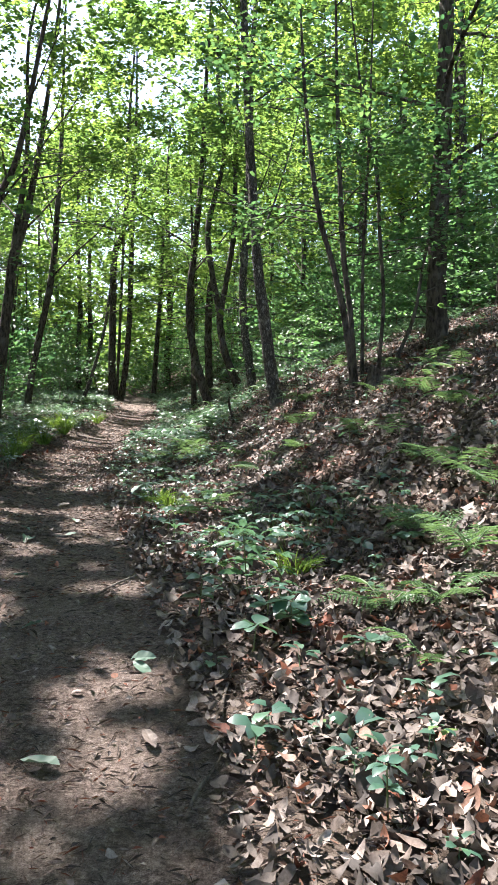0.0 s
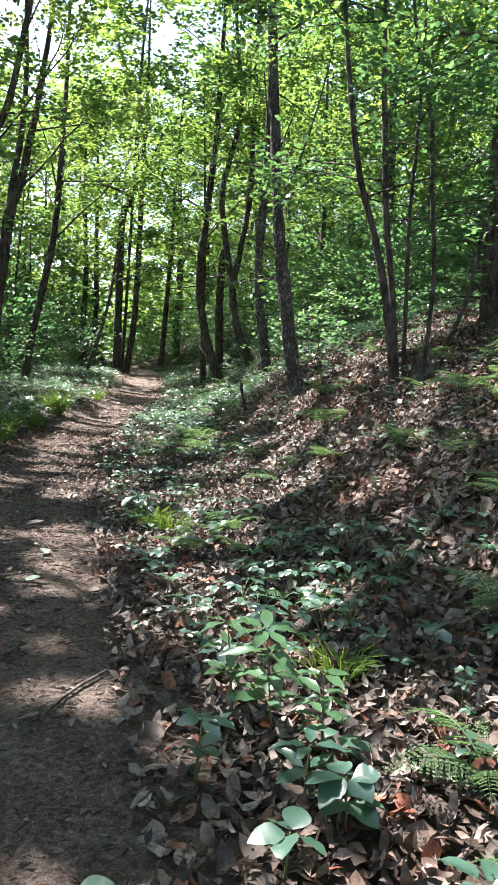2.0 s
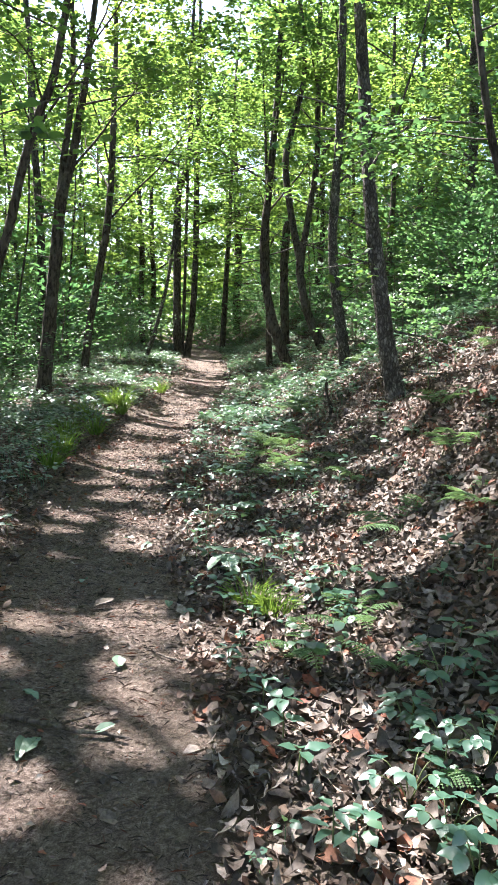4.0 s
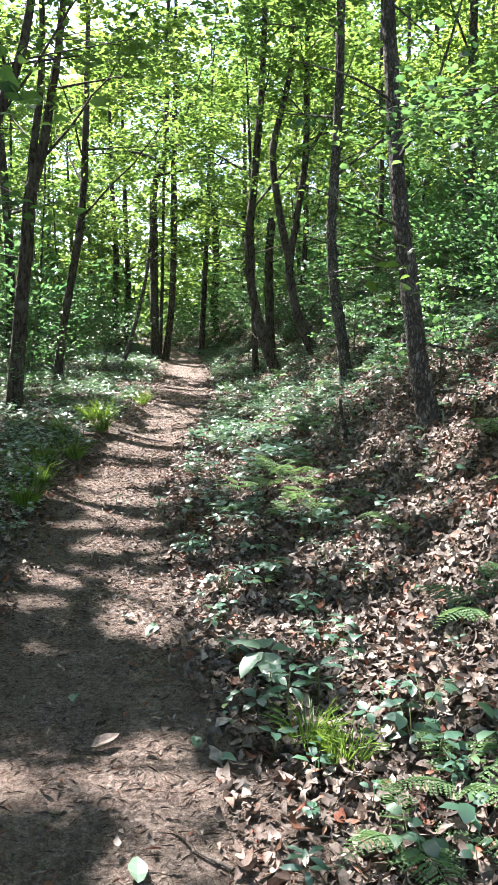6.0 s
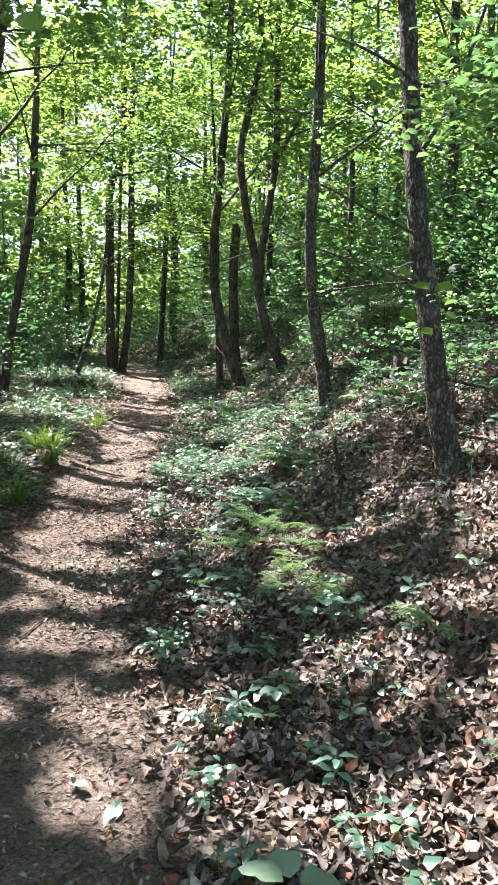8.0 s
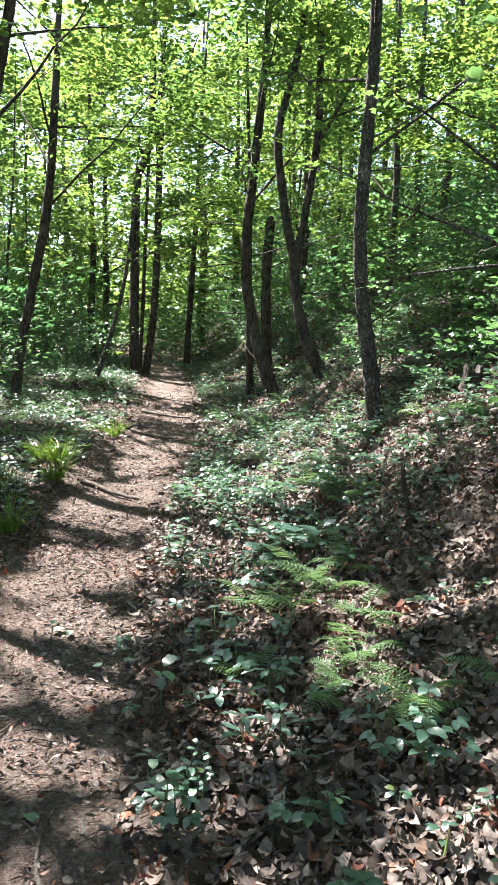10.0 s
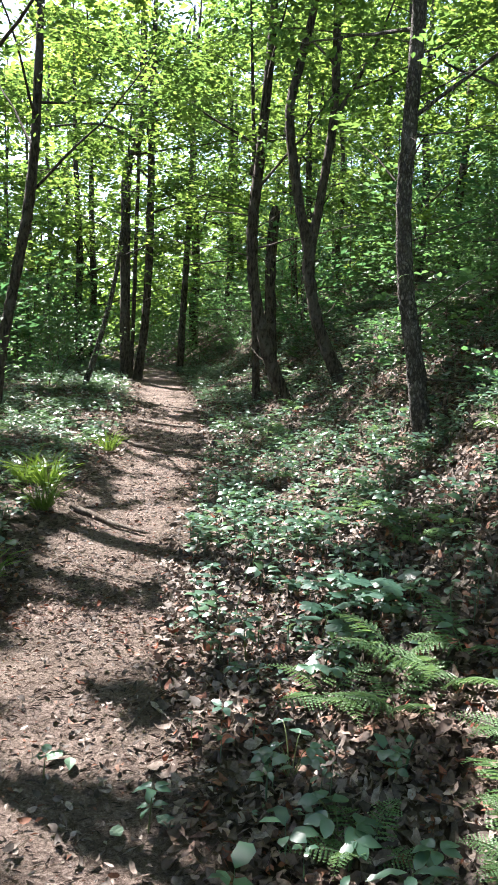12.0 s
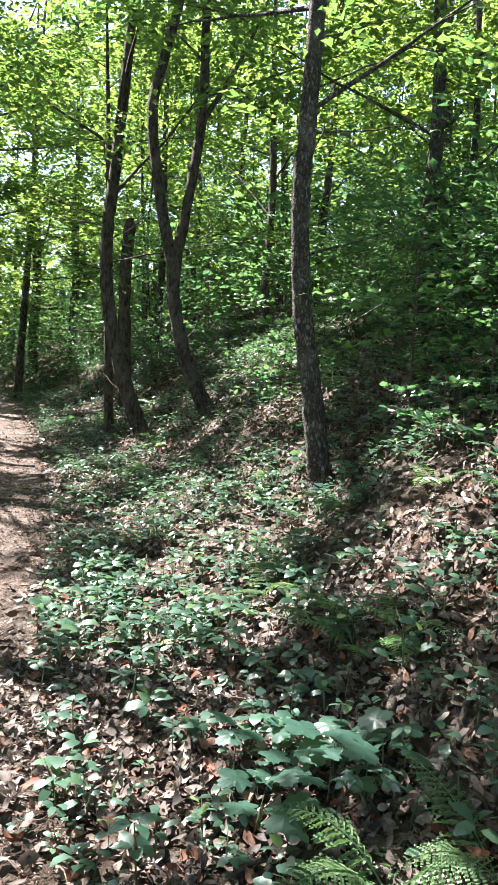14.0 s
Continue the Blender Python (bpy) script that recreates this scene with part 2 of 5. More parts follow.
def tube(line, radii, sides, rough=0.0, seed=0):
    """A limb along a line, its skin uneven by the share rough, closed at the end."""
    line, radii = np.asarray(line, float), np.asarray(radii, float)
    n = len(line)
    along = unit(np.gradient(line, axis=0))
    ref = np.array([1.0, 0, 0]) if abs(along[:, 1]).mean() > 0.6 else np.array([0, 1.0, 0])
    a = unit(np.cross(along, ref))
    b = np.cross(along, a)
    th = np.arange(sides) * 2 * np.pi / sides
    r = radii[:, None] * np.ones(sides)
    if rough:
        g = np.random.default_rng(seed)
        lobes = sum(g.uniform(0.3, 1) * np.sin(k * th[None] + g.uniform(0, 6) + np.linspace(0, g.uniform(-3, 3), n)[:, None]) for k in (2, 3, 5))
        r = r * (1 + rough * (0.3 * lobes + g.normal(0, 0.35, (n, sides))))
    v = line[:, None] + r[..., None] * (np.cos(th)[None, :, None] * a[:, None] + np.sin(th)[None, :, None] * b[:, None])
    v = np.vstack([v.reshape(-1, 3), line[-1] + along[-1] * radii[-1]])
    i, j = np.meshgrid(np.arange(n - 1), np.arange(sides), indexing="ij")
    k = (j + 1) % sides
    quads = np.stack([i * sides + j, i * sides + k, (i + 1) * sides + k, (i + 1) * sides + j], -1).reshape(-1, 4)
    j = np.arange(sides)
    caps = np.stack([(n - 1) * sides + j, (n - 1) * sides + (j + 1) % sides, np.full(sides, n * sides)], -1)
    return v, [quads, caps]


def blades(at, along, up, length, width, fold=0.12):
    """Many small leaves at once, each a folded diamond."""
    along = unit(along)
    side = unit(np.cross(up, along))
    up = np.cross(along, side)
    length, width = length[:, None], width[:, None]
    left = at + along * length * 0.45 + side * width * 0.5 + up * length * fold
    right = at + along * length * 0.45 - side * width * 0.5 + up * length * fold
    tip = at + along * length - up * length * 0.1
    v = np.stack([at, right, tip, left], 1).reshape(-1, 3)
    k = np.arange(len(at))[:, None] * 4
    return v, [np.concatenate([k + [0, 1, 2], k + [0, 2, 3]])]


def curled(at, along, up, length, width, curl, fold):
    """Fallen leaves at once: six corners each, curled along and folded across."""
    along = unit(along)
    side = unit(np.cross(up, along))
    up = np.cross(along, side)
    length, width, curl, fold = length[:, None], width[:, None], curl[:, None], fold[:, None]

    def row(s, w):
        mid = at + along * length * (s - 0.5) + up * length * curl * (2 * s - 1) ** 2
        return mid + side * width * w + up * width * abs(w) * fold
    v = np.stack([row(0, 0), row(0.22, 0.4), row(0.25, -0.43), row(0.74, 0.46), row(0.7, -0.42), row(1, 0)], 1).reshape(-1, 3)
    k = np.arange(len(at))[:, None] * 6
    return v, [np.concatenate([k + [0, 2, 1], k + [3, 4, 5]]), k + [1, 2, 4, 3]]


def withered(at, along, up, length, width, curl, fold, g):
    """Larger fallen leaves at once: a midrib, wavy lobed edges, curled and twisted."""
    along = unit(along)
    side = unit(np.cross(up, along))
    up = np.cross(along, side)
    n = len(at)
    length, width, curl, fold = length[:, None], width[:, None], curl[:, None], fold[:, None]
    twist = g.normal(0, 0.35, (n, 1))

    def spot(q, w):
        ww = w * g.uniform(0.7, 1.25, (n, 1))
        mid = at + along * length * (q - 0.5 + g.normal(0, 0.03, (n, 1))) + up * length * curl * (2 * q - 1) ** 2
        return mid + side * width * ww + up * width * (np.abs(ww) * (fold + g.normal(0, 0.25, (n, 1))) + ww * twist * (q - 0.5) * 2)
    v = [spot(0, 0)]
    for q, w in ((0.18, 0.34), (0.43, 0.5), (0.7, 0.42), (0.88, 0.2)):
        v += [spot(q, w), spot(q, 0), spot(q, -w)]
    v = np.stack(v + [spot(1, 0)], 1).reshape(-1, 3)
    k = np.arange(n)[:, None] * 14
    ends = [k + f for f in ([0, 2, 1], [0, 3, 2], [10, 11, 13], [11, 12, 13])]
    sides = [k + f for r in (1, 4, 7) for f in ([r, r + 1, r + 4, r + 3], [r + 1, r + 2, r + 5, r + 4])]
    return v, [np.concatenate(ends), np.concatenate(sides)]


def leaves(at, along, up, length, width):
    """Many small living leaves at once, broad in the middle, the tip drooping."""
    n = len(at)
    return curled(at + unit(along) * length[:, None] * 0.5, along, up, length, width * 1.12, np.full(n, -0.12), np.full(n, 0.2))


def blade(length, width, droop=0.25, fold=0.25, seed=0, teeth=0.0, peak=0.45):
    """One larger leaf along +x from the origin: two rows of faces on either side of the midrib."""
    g = np.random.default_rng(seed)
    n = 8
    s = np.linspace(0, 1, n)
    w = 0.5 * width * np.sin(np.pi * s ** (np.log(0.5) / np.log(peak))) ** 0.8
    w[0], w[-1] = width * 0.02, width * 0.01
    x, z = length * s, -droop * length * s**2
    wave = g.normal(0, 0.03, (2, n)) * length
    mid = np.stack([x, 0 * x, z], -1)
    edge = []
    for k, sign in enumerate((1, -1)):
        edge.append(np.stack([x + teeth * length * (np.arange(n) % 2), sign * w, z + w * fold + wave[k] * (w > 0.1 * width)], -1))
    v = np.concatenate([edge[0], mid, edge[1]])
    i = np.arange(n - 1)
    return v, [np.concatenate([np.stack([i + n, i + n + 1, i + 1, i], -1), np.stack([i + 2 * n, i + 2 * n + 1, i + n + 1, i + n], -1)])]


def lobed(size, seed=0):
    """One broad lobed leaf along +x from the origin."""
    g = np.random.default_rng(seed)
    n = 41
    ang = np.linspace(-2.75, 2.75, n)
    lobe = np.abs(np.cos(2.5 * ang * 0.92)) ** 0.8
    rad = size * (0.36 + 0.26 * lobe + 0.1 * np.cos(ang)) * (1 + 0.06 * np.where(np.arange(n) % 2, 1, -1)) * g.uniform(0.95, 1.05, n)
    sag = g.uniform(0.15, 0.5)
    rim = np.stack([0.42 * size + rad * np.cos(ang), rad * np.sin(ang), -sag * rad**2 / size + 0.05 * size * lobe + g.normal(0, 0.008, n) * size], -1)
    inner = np.stack([0.42 * size + 0.5 * rad * np.cos(ang), 0.5 * rad * np.sin(ang), -0.25 * sag * rad**2 / size + 0.035 * size * (1 - lobe)], -1)
    v = np.vstack([[0.02 * size, 0, 0], [0.42 * size, 0, 0.0], inner, rim])
    k = np.arange(n - 1)
    return v, [np.concatenate([np.stack([np.full(n - 1, 1), k + 2, k + 3], -1), [[1, n + 1, 0], [1, 0, 2], [0, n + 1, 2 * n + 1], [0, n + 2, 2]]]), np.stack([k + 2, k + n + 2, k + n + 3, k + 3], -1)]


def moved(piece, m):
    v, f = piece
    r = np.array(m)
    return v @ r[:3, :3].T + r[:3, 3], f


# ---- the lie of the land: a trodden trail, a bank that rises on one side, a gentle fall on the other ----
TRAIL_Y = [-40, -6, 0, 3, 4.2, 6, 8, 10, 12, 13, 16, 20, 27, 40, 80]
TRAIL_Z = [-2.0, -0.3, 0.15, 0.43, 0.53, 0.6, 0.63, 0.7, 0.83, 0.88, 1.1, 1.42, 2.0, 2.4, 2.6]
TRAIL_X = [1.0, -0.05, -0.22, -0.43, -1.0, -1.5, -1.98, -2.33, -2.55, -2.65, -2.68, -3.0, -4.2, -8, -20]
TRAIL_X_Y = [-40, -6, 0, 2, 4, 6, 8, 10, 12, 13, 17, 20, 27, 40, 80]
BANK_U, BANK_Z = [0, 0.5, 1, 1.5, 2.2, 3.3, 5, 10, 20, 60, 400], [0, 0.03, 0.12, 0.37, 0.97, 1.52, 2.15, 3.6, 4.8, 6, 8]
FALL_U, FALL_Z = [0, 0.15, 0.6, 2, 6, 15, 40, 400], [0, 0.05, 0.08, 0.1, 0.0, -0.7, -2.2, -6]
HALF = 0.5


def eased(v, xs, ys, w=0.18):
    return np.mean([np.interp(v + q * w, xs, ys) for q in np.linspace(-1, 1, 7)], 0)


def across(x, y):
    """Metres to the uphill side of the trail's middle."""
    return x - eased(y, TRAIL_X_Y, TRAIL_X, 0.8)


def ground(x, y):
    x, y = np.asarray(x, float), np.asarray(y, float)
    u = across(x, y)
    z = eased(y, TRAIL_Y, TRAIL_Z, 0.8)
    z = z + np.where(u > 0, eased(u - HALF, BANK_U, BANK_Z), 0) + np.where(u < 0, eased(-u - HALF, FALL_U, FALL_Z), 0)
    off = np.clip((abs(u) - HALF) / 0.5, 0, 1)
    rough = np.sin(2.1 * x + 0.7 * y) * np.sin(1.7 * y - 0.9 * x + 1) * 0.03 + np.sin(5.3 * x - 2.2 * y + 2) * np.sin(4.7 * y + 1.3 * x) * 0.018
    rough = rough + np.sin(11.7 * x + 5.1 * y) * np.sin(12.9 * y - 6.3 * x) * 0.008
    z = z - 0.36 * np.exp(-((x + 0.08) / 0.5) ** 2 - ((y - 14.2) / 1.0) ** 2)
    return z + rough * (0.25 + off) - 0.02 * np.cos(np.clip(u / HALF, -1, 1) * np.pi / 2)


def slope_up(x, y):
    e = 0.1
    dx, dy = (ground(x + e, y) - ground(x - e, y)) / (2 * e), (ground(x, y + e) - ground(x, y - e)) / (2 * e)
    return unit(np.stack([-dx, -dy, np.ones_like(dx)], -1))


def spaced(lo, hi, step, reach):
    inner = np.arange(lo, hi + step / 2, step)
    grow_by = step * 1.22 ** np.arange(1, 60)
    out = np.cumsum(grow_by)
    out = out[out < reach]
    return np.concatenate([lo - out[::-1], inner, hi + out])


def build_ground():
    xs, ys = spaced(-6, 5, 0.09, 500), spaced(-1, 24, 0.1, 500)
    gx, gy = np.meshgrid(xs, ys, indexing="ij")
    v = np.stack([gx, gy, ground(gx, gy)], -1).reshape(-1, 3)
    i, j = np.meshgrid(np.arange(len(xs) - 1), np.arange(len(ys) - 1), indexing="ij")
    k = len(ys)
    me = mesh_of("ground", v, [np.stack([i * k + j, (i + 1) * k + j, (i + 1) * k + j + 1, i * k + j + 1], -1).reshape(-1, 4)], SOIL, True)
    u = across(v[:, 0], v[:, 1]) + 0.07 * np.sin(3.1 * v[:, 1]) + 0.05 * np.sin(7.7 * v[:, 1] + v[:, 0])
    me.attributes.new("trodden", "FLOAT", "POINT").data.foreach_set("value", np.clip((HALF + 0.12 - 0.16 * np.clip((v[:, 1] - 9) / 4, 0, 1) - abs(u)) / 0.2, 0, 1).astype(np.float32))
    tagged(new("ground", me), "brown forest soil with a trodden dirt trail below a bank", "ground", kind="structure")


build_ground()

# ---- trees ----
# openings of the canopy: the ground at x, y lies in sun over that radius
OPENINGS = [(-2.4, 12.4, 0.5), (-2.5, 10.9, 0.36), (-1.75, 13.2, 0.75), (-1.5, 11.9, 0.45), (-4.0, 17.0, 0.9), (-2.6, 15.6, 0.4), (-2.8, 18.6, 0.45), (0.6, 3.0, 0.5), (0.8, 3.3, 0.3), (0.75, 2.2, 0.4), (0.1, 7.4, 0.3), (-0.3, 7.0, 0.25), (0.02, 3.5, 0.22), (0.45, 2.4, 0.5), (-0.35, 2.25, 0.1), (-3.5, 13.8, 0.4), (-0.3, 5.6, 0.25),
            (0.35, 2.3, 0.3), (0.3, 8.7, 0.25), (0.45, 13.5, 0.22), (-0.15, 6.4, 0.4), (-2.0, 8.7, 0.2), (-2.22, 9.35, 0.22), (-2.34, 10.2, 0.24), (-3.3, 21.5, 0.5), (-0.7, 9.2, 0.2),
            (0.4, 16.5, 0.45), (-1.1, 15.2, 0.6), (0.6, 19.5, 0.7), (1.8, 21.0, 1.1), (-0.35, 14.3, 0.7), (0.2, 4.4, 0.2), (-0.9, 13.5, 0.45), (-1.7, 5.8, 0.16),
            (-1.45, 7.4, 0.22), (-0.55, 8.1, 0.2), (-1.2, 12.6, 0.5), (-1.65, 11.6, 0.35), (-0.2, 4.3, 0.25), (-0.35, 4.8, 0.22), (-0.6, 5.6, 0.2), (-1.35, 7.7, 0.28), (-1.5, 7.2, 0.2), (-0.95, 7.0, 0.22), (-1.7, 12.4, 0.45), (-0.95, 11.05, 0.16), (-0.6, 9.7, 0.22), (-0.75, 9.15, 0.16), (-0.8, 10.1, 0.16), (-1.3, 5.9, 0.14), (-1.0, 4.9, 0.2)]


def light_flecks():
    """Small chinks in the canopy: x, y and radius of the sun flecks on the ground, closer together in some stretches."""
    g = np.random.default_rng(4)
    near = np.column_stack([g.uniform((-2.9, 1.2), (2.0, 13.5), (1150, 2)), 0.03 + 0.1 * g.random(1150) ** 1.7])
    far = np.column_stack([g.uniform((-6, 13), (3, 24), (260, 2)), g.uniform(0.06, 0.26, 260)])
    f = np.vstack([near, far])
    x, y = f[:, 0], f[:, 1]
    thick = 0.55 + 0.3 * np.sin(1.7 * x + 0.9 * y + 1) + 0.3 * np.sin(2.3 * y - 1.4 * x)
    on_trail = abs(across(x, y)) < 0.7
    u = across(x, y)
    thick = np.where((u > 1.15) & (y < 9), 0.4 * thick, np.where((u > 1.3) & (y < 13.5), 0.5 * thick, np.where((u > 0.4) & (y < 8.5), 1.3 * thick, thick)))
    return f[(g.random(len(f)) < np.where(on_trail & (y < 4.6), 0.3, thick)) & ((x < 0.8) | (y < 11))]


SUNWARD = np.array(TO_SUN)
ACROSS_SUN = unit(np.stack([np.cross(SUNWARD, (0, 0, 1)), np.cross(SUNWARD, np.cross(SUNWARD, (0, 0, 1)))]))
GAP = np.array([(x, y, float(ground(x, y)), r) for x, y, r in OPENINGS + [tuple(f) for f in light_flecks()]])
CELL = 0.025


def opening_map():
    """The openings as the sun sees them: a map, true where the canopy stands open, and its corner."""
    g = np.random.default_rng(40)
    c = GAP[:, :3] @ ACROSS_SUN.T
    corner = c.min(0) - 2
    m = np.zeros(((c.max(0) + 2 - corner) / CELL).astype(int) + 1, bool)
    for (a, b), r in zip((c - corner) / CELL, (GAP[:, 3] + 0.045) / CELL):
        k = int(r * 1.6) + 2
        i, j = np.meshgrid(np.arange(int(a) - k, int(a) + k + 1), np.arange(int(b) - k, int(b) + k + 1), indexing="ij")
        th = np.arctan2(j - b, i - a)
        edge = r * (1 + 0.22 * np.sin(2 * th + g.uniform(0, 6)) + 0.16 * np.sin(3 * th + g.uniform(0, 6)) + 0.1 * np.sin(7 * th + g.uniform(0, 6)))
        m[i, j] |= np.hypot(i - a, j - b) < edge
    return m, corner


OPEN_MAP, MAP_CORNER = opening_map()


def lets_sun_in(p, extra=0.0):
    """For places p: whether they stand in the way of the sun on its course to an opening; extra widens the large openings."""
    if extra:
        hit = np.zeros(len(p), bool)
        for x, y, z, r in GAP[:len(OPENINGS)]:
            d = p - (x, y, z)
            t = d @ SUNWARD
            hit |= (np.linalg.norm(d - t[:, None] * SUNWARD, axis=1) < r + extra) & (t > 1.2)
        return hit
    k = ((p @ ACROSS_SUN.T - MAP_CORNER) / CELL).astype(int)
    inside = (k >= 0).all(1) & (k < OPEN_MAP.shape).all(1)
    k = np.where(inside[:, None], k, 0)
    return inside & OPEN_MAP[k[:, 0], k[:, 1]] & (p[:, 2] > ground(p[:, 0], p[:, 1]) + 1.0)


def foliage(tips, out, per, size, reach, g, flat=0.07):
    """Level sprays of leaves, each round a tip and spread the way out."""
    n = len(tips)
    at = np.repeat(tips, per, 0)
    o = np.repeat(unit(out * (1, 1, 0.25)), per, 0)
    side = unit(np.cross(o, (0, 0, 1)))
    a, b = g.uniform(-0.5, 0.6, n * per) * reach, g.uniform(-0.5, 0.5, n * per) * reach
    at = at + o * a[:, None] + side * b[:, None] + g.normal(0, flat, (n * per, 3)) * (0.5, 0.5, 1)
    along = o + side * np.sign(b)[:, None] * g.uniform(0.1, 1.3, (n * per, 1)) + g.normal(0, 0.25, (n * per, 3))
    up = np.array([0, 0, 1.0]) + g.normal(0, 0.42, (n * per, 3))
    length = size * g.uniform(0.65, 1.25, n * per)
    return at, along, up, length, length * g.uniform(0.5, 0.68, n * per)


def limb(start, az, rise, length, r, g, n=9):
    """The line and radii of one branch that bends up or sags a little."""
    s = np.linspace(0, 1, n)
    flat = np.array([math.cos(az), math.sin(az), 0])
    side = np.array([-math.sin(az), math.cos(az), 0])
    line = start + flat * (s * length * math.cos(rise))[:, None] + np.array([0, 0, 1]) * (s * length * math.sin(rise) + g.uniform(-0.08, 0.1) * length * s**2)[:, None]
    line = line + side * (np.sin(s * g.uniform(2, 5)) * 0.07 * length * s)[:, None] + g.normal(0, 0.012 * length, (n, 3)) * s[:, None]
    return line, r * (1 - 0.85 * s)


def plant_tree(name, base, line, radii, g, bark, label, limbs=9, low=0.55, high=0.98, spread=3.2, sprays=26, per=17, leaf=0.13, dead=0, leafmat=None, group="", rise=(0.1, 0.9), sides=14, forks=(), open_sky=True, bare=(), near=True):
    """A tree: trunk, forks, branches and a crown of leaf sprays. line: the trunk's world points; low, high: the share of the trunk that bears limbs."""
    base = np.asarray(base, float)
    if leaf == 0.13 and abs(base[0]) < 7 and 2 < base[1] < 17:
        leaf, per = 0.082, 27
    if base[1] < -2:
        leaf, per = leaf * 1.5, max(3, int(per * 0.45))
    thing = new(name)
    thing.location = base
    tagged(thing, label, "tree", group)
    n = max(10, int(len(line)))
    part("trunk", mesh_of("trunk", *tube(np.asarray(line) - base, radii * 0.88, sides, 0.2, int(g.integers(1e6))), bark, True), thing)
    for fl, fr in forks:
        part("fork", mesh_of("fork", *tube(np.asarray(fl) - base, fr, 8, 0.12, int(g.integers(1e6))), bark, True), thing)
    tips, outs = [], []
    for k in range(limbs):
        h = low + (high - low) * (k + g.uniform(0, 0.8)) / limbs
        i = min(int(h * (n - 1)), n - 1)
        az = k * 2.4 + g.uniform(-0.5, 0.5)
        reach = spread * g.uniform(0.65, 1.1) * (1.0 - 0.45 * (k / limbs))
        ll, lr = limb(line[i], az, g.uniform(*rise), reach, max(radii[i] * 0.3, 0.007), g)
        pieces = [tube(ll - base, lr, 5, 0.1, k) if near else tube(ll[::2] - base, lr[::2], 3)]
        for q in range(3):
            j = int(g.integers(3, 8))
            tl, tr = limb(ll[j], az + g.choice([-1, 1]) * g.uniform(0.5, 1.1), g.uniform(-0.1, 0.4), reach * g.uniform(0.25, 0.45), lr[j] * 0.6, g, 5)
            pieces.append(tube(tl - base, tr, 3) if near else tube(tl[::2] - base, tr[::2], 3))
            tips.append(tl[2:]); outs.append(np.repeat((tl[-1] - tl[0])[None], 3, 0))
        part("branch", mesh_of("branch", *joined(pieces), bark, True), thing)
        m = int(sprays * 0.62)
        w = g.uniform(0.25, 1.05, m) ** 0.7
        spot = ll[np.clip((w * 8).astype(int), 0, 8)] + g.normal(0, 1, (m, 3)) * np.array([0.26, 0.26, 0.16]) * reach
        tips.append(spot); outs.append(spot - line[i] + (0, 0, 0.01))
    for k in range(dead):
        i = min(int(g.uniform(0.16, low + 0.1) * (n - 1)), n - 1)
        ll, lr = limb(line[i], g.uniform(0, 6.3), g.uniform(-0.15, 0.45), g.uniform(0.5, 1.6), radii[i] * 0.09 + 0.004, g)
        tl, tr = limb(ll[5], g.uniform(0, 6.3), g.uniform(-0.2, 0.5), g.uniform(0.2, 0.6), lr[5] * 0.6, g, 5)
        part("dead_branch", mesh_of("dead_branch", *joined([tube(ll - base, lr, 5), tube(tl - base, tr, 4)]), bark, True), thing)
    for bl, br in bare:
        part("branch", mesh_of("branch", *tube(np.asarray(bl) - base, br, 5, 0.1, 3), bark, True), thing)
    if tips:
        tips, outs = np.concatenate(tips), np.concatenate(outs)
        at, along, up, length, width = foliage(tips, outs, int(per * 1.45), leaf, max(0.45, leaf * 4.2), g)
        full = np.where(at[:, 2] > base[2] + 8.3, 1.55, 1.0)  # upper crown leaves enlarged, mostly above the view, to deepen the shade below
        length, width = length * full, width * full
        keep = at[:, 2] > ground(at[:, 0], at[:, 1]) + 0.3
        if open_sky:
            keep &= ~lets_sun_in(at + unit(along) * length[:, None] * 0.5)
        part("crown", mesh_of("crown", *(leaves if leaf < 0.095 else blades)(at[keep] - base, along[keep], up[keep], length[keep], width[keep]), leafmat or CANOPY), thing)
    return thing


def trunk_line(y, control, top, g, rings=11, sink=0.15):
    """A trunk at depth y through control points (x, z, radius), rooted in the ground and carried on to the height top."""
    c = [(x, y, z, r) for x, z, r in control]
    zg = float(ground(c[0][0], y))
    c[0] = (c[0][0], y, zg + 0.02, c[0][3])
    foot = (c[0][0] + 0.3 * (c[0][0] - c[1][0]), y, zg - sink, c[0][3] * 1.45)
    x, _, z, r = c[-1]
    slope = (c[-1][0] - c[-2][0]) / (c[-1][2] - c[-2][2])
    steps = max(1, int((top - z) / 2.0))
    for k in range(steps):
        z2 = z + (top - z) * (k + 1) / steps
        x = x + slope * (top - z) / steps * 0.5 + g.uniform(-0.08, 0.08)
        c.append((x, y + g.uniform(-0.1, 0.1) * (k + 1), z2, r * (1 - 0.8 * (k + 1) / steps)))
    p = flowing([foot] + c, int(max(14, (top - zg) * rings)))
    return np.array((c[0][0], y, zg)), p[:, :3], p[:, 3]


def fork_line(y, control, top, g):
    c = [(x, y, z, r) for x, z, r in control]
    x, _, z, r = c[-1]
    c.append((x + g.uniform(-0.3, 0.3), y + g.uniform(-0.3, 0.3), (z + top) / 2, r * 0.7))
    c.append((x + g.uniform(-0.5, 0.5), y + g.uniform(-0.4, 0.4), top, r * 0.25))
    p = flowing(c, 30)
    return p[:, :3], p[:, 3]


def branch_line(points, r):
    p = flowing(points, 12)
    return p, np.linspace(r, 0.25 * r, 12)


G = np.random.default_rng(11)
PINE_LABEL = "slim tree with scaly grey bark and dead twigs"
OAK_LABEL = "dark-barked forest tree with a curved trunk foot beside the trail"


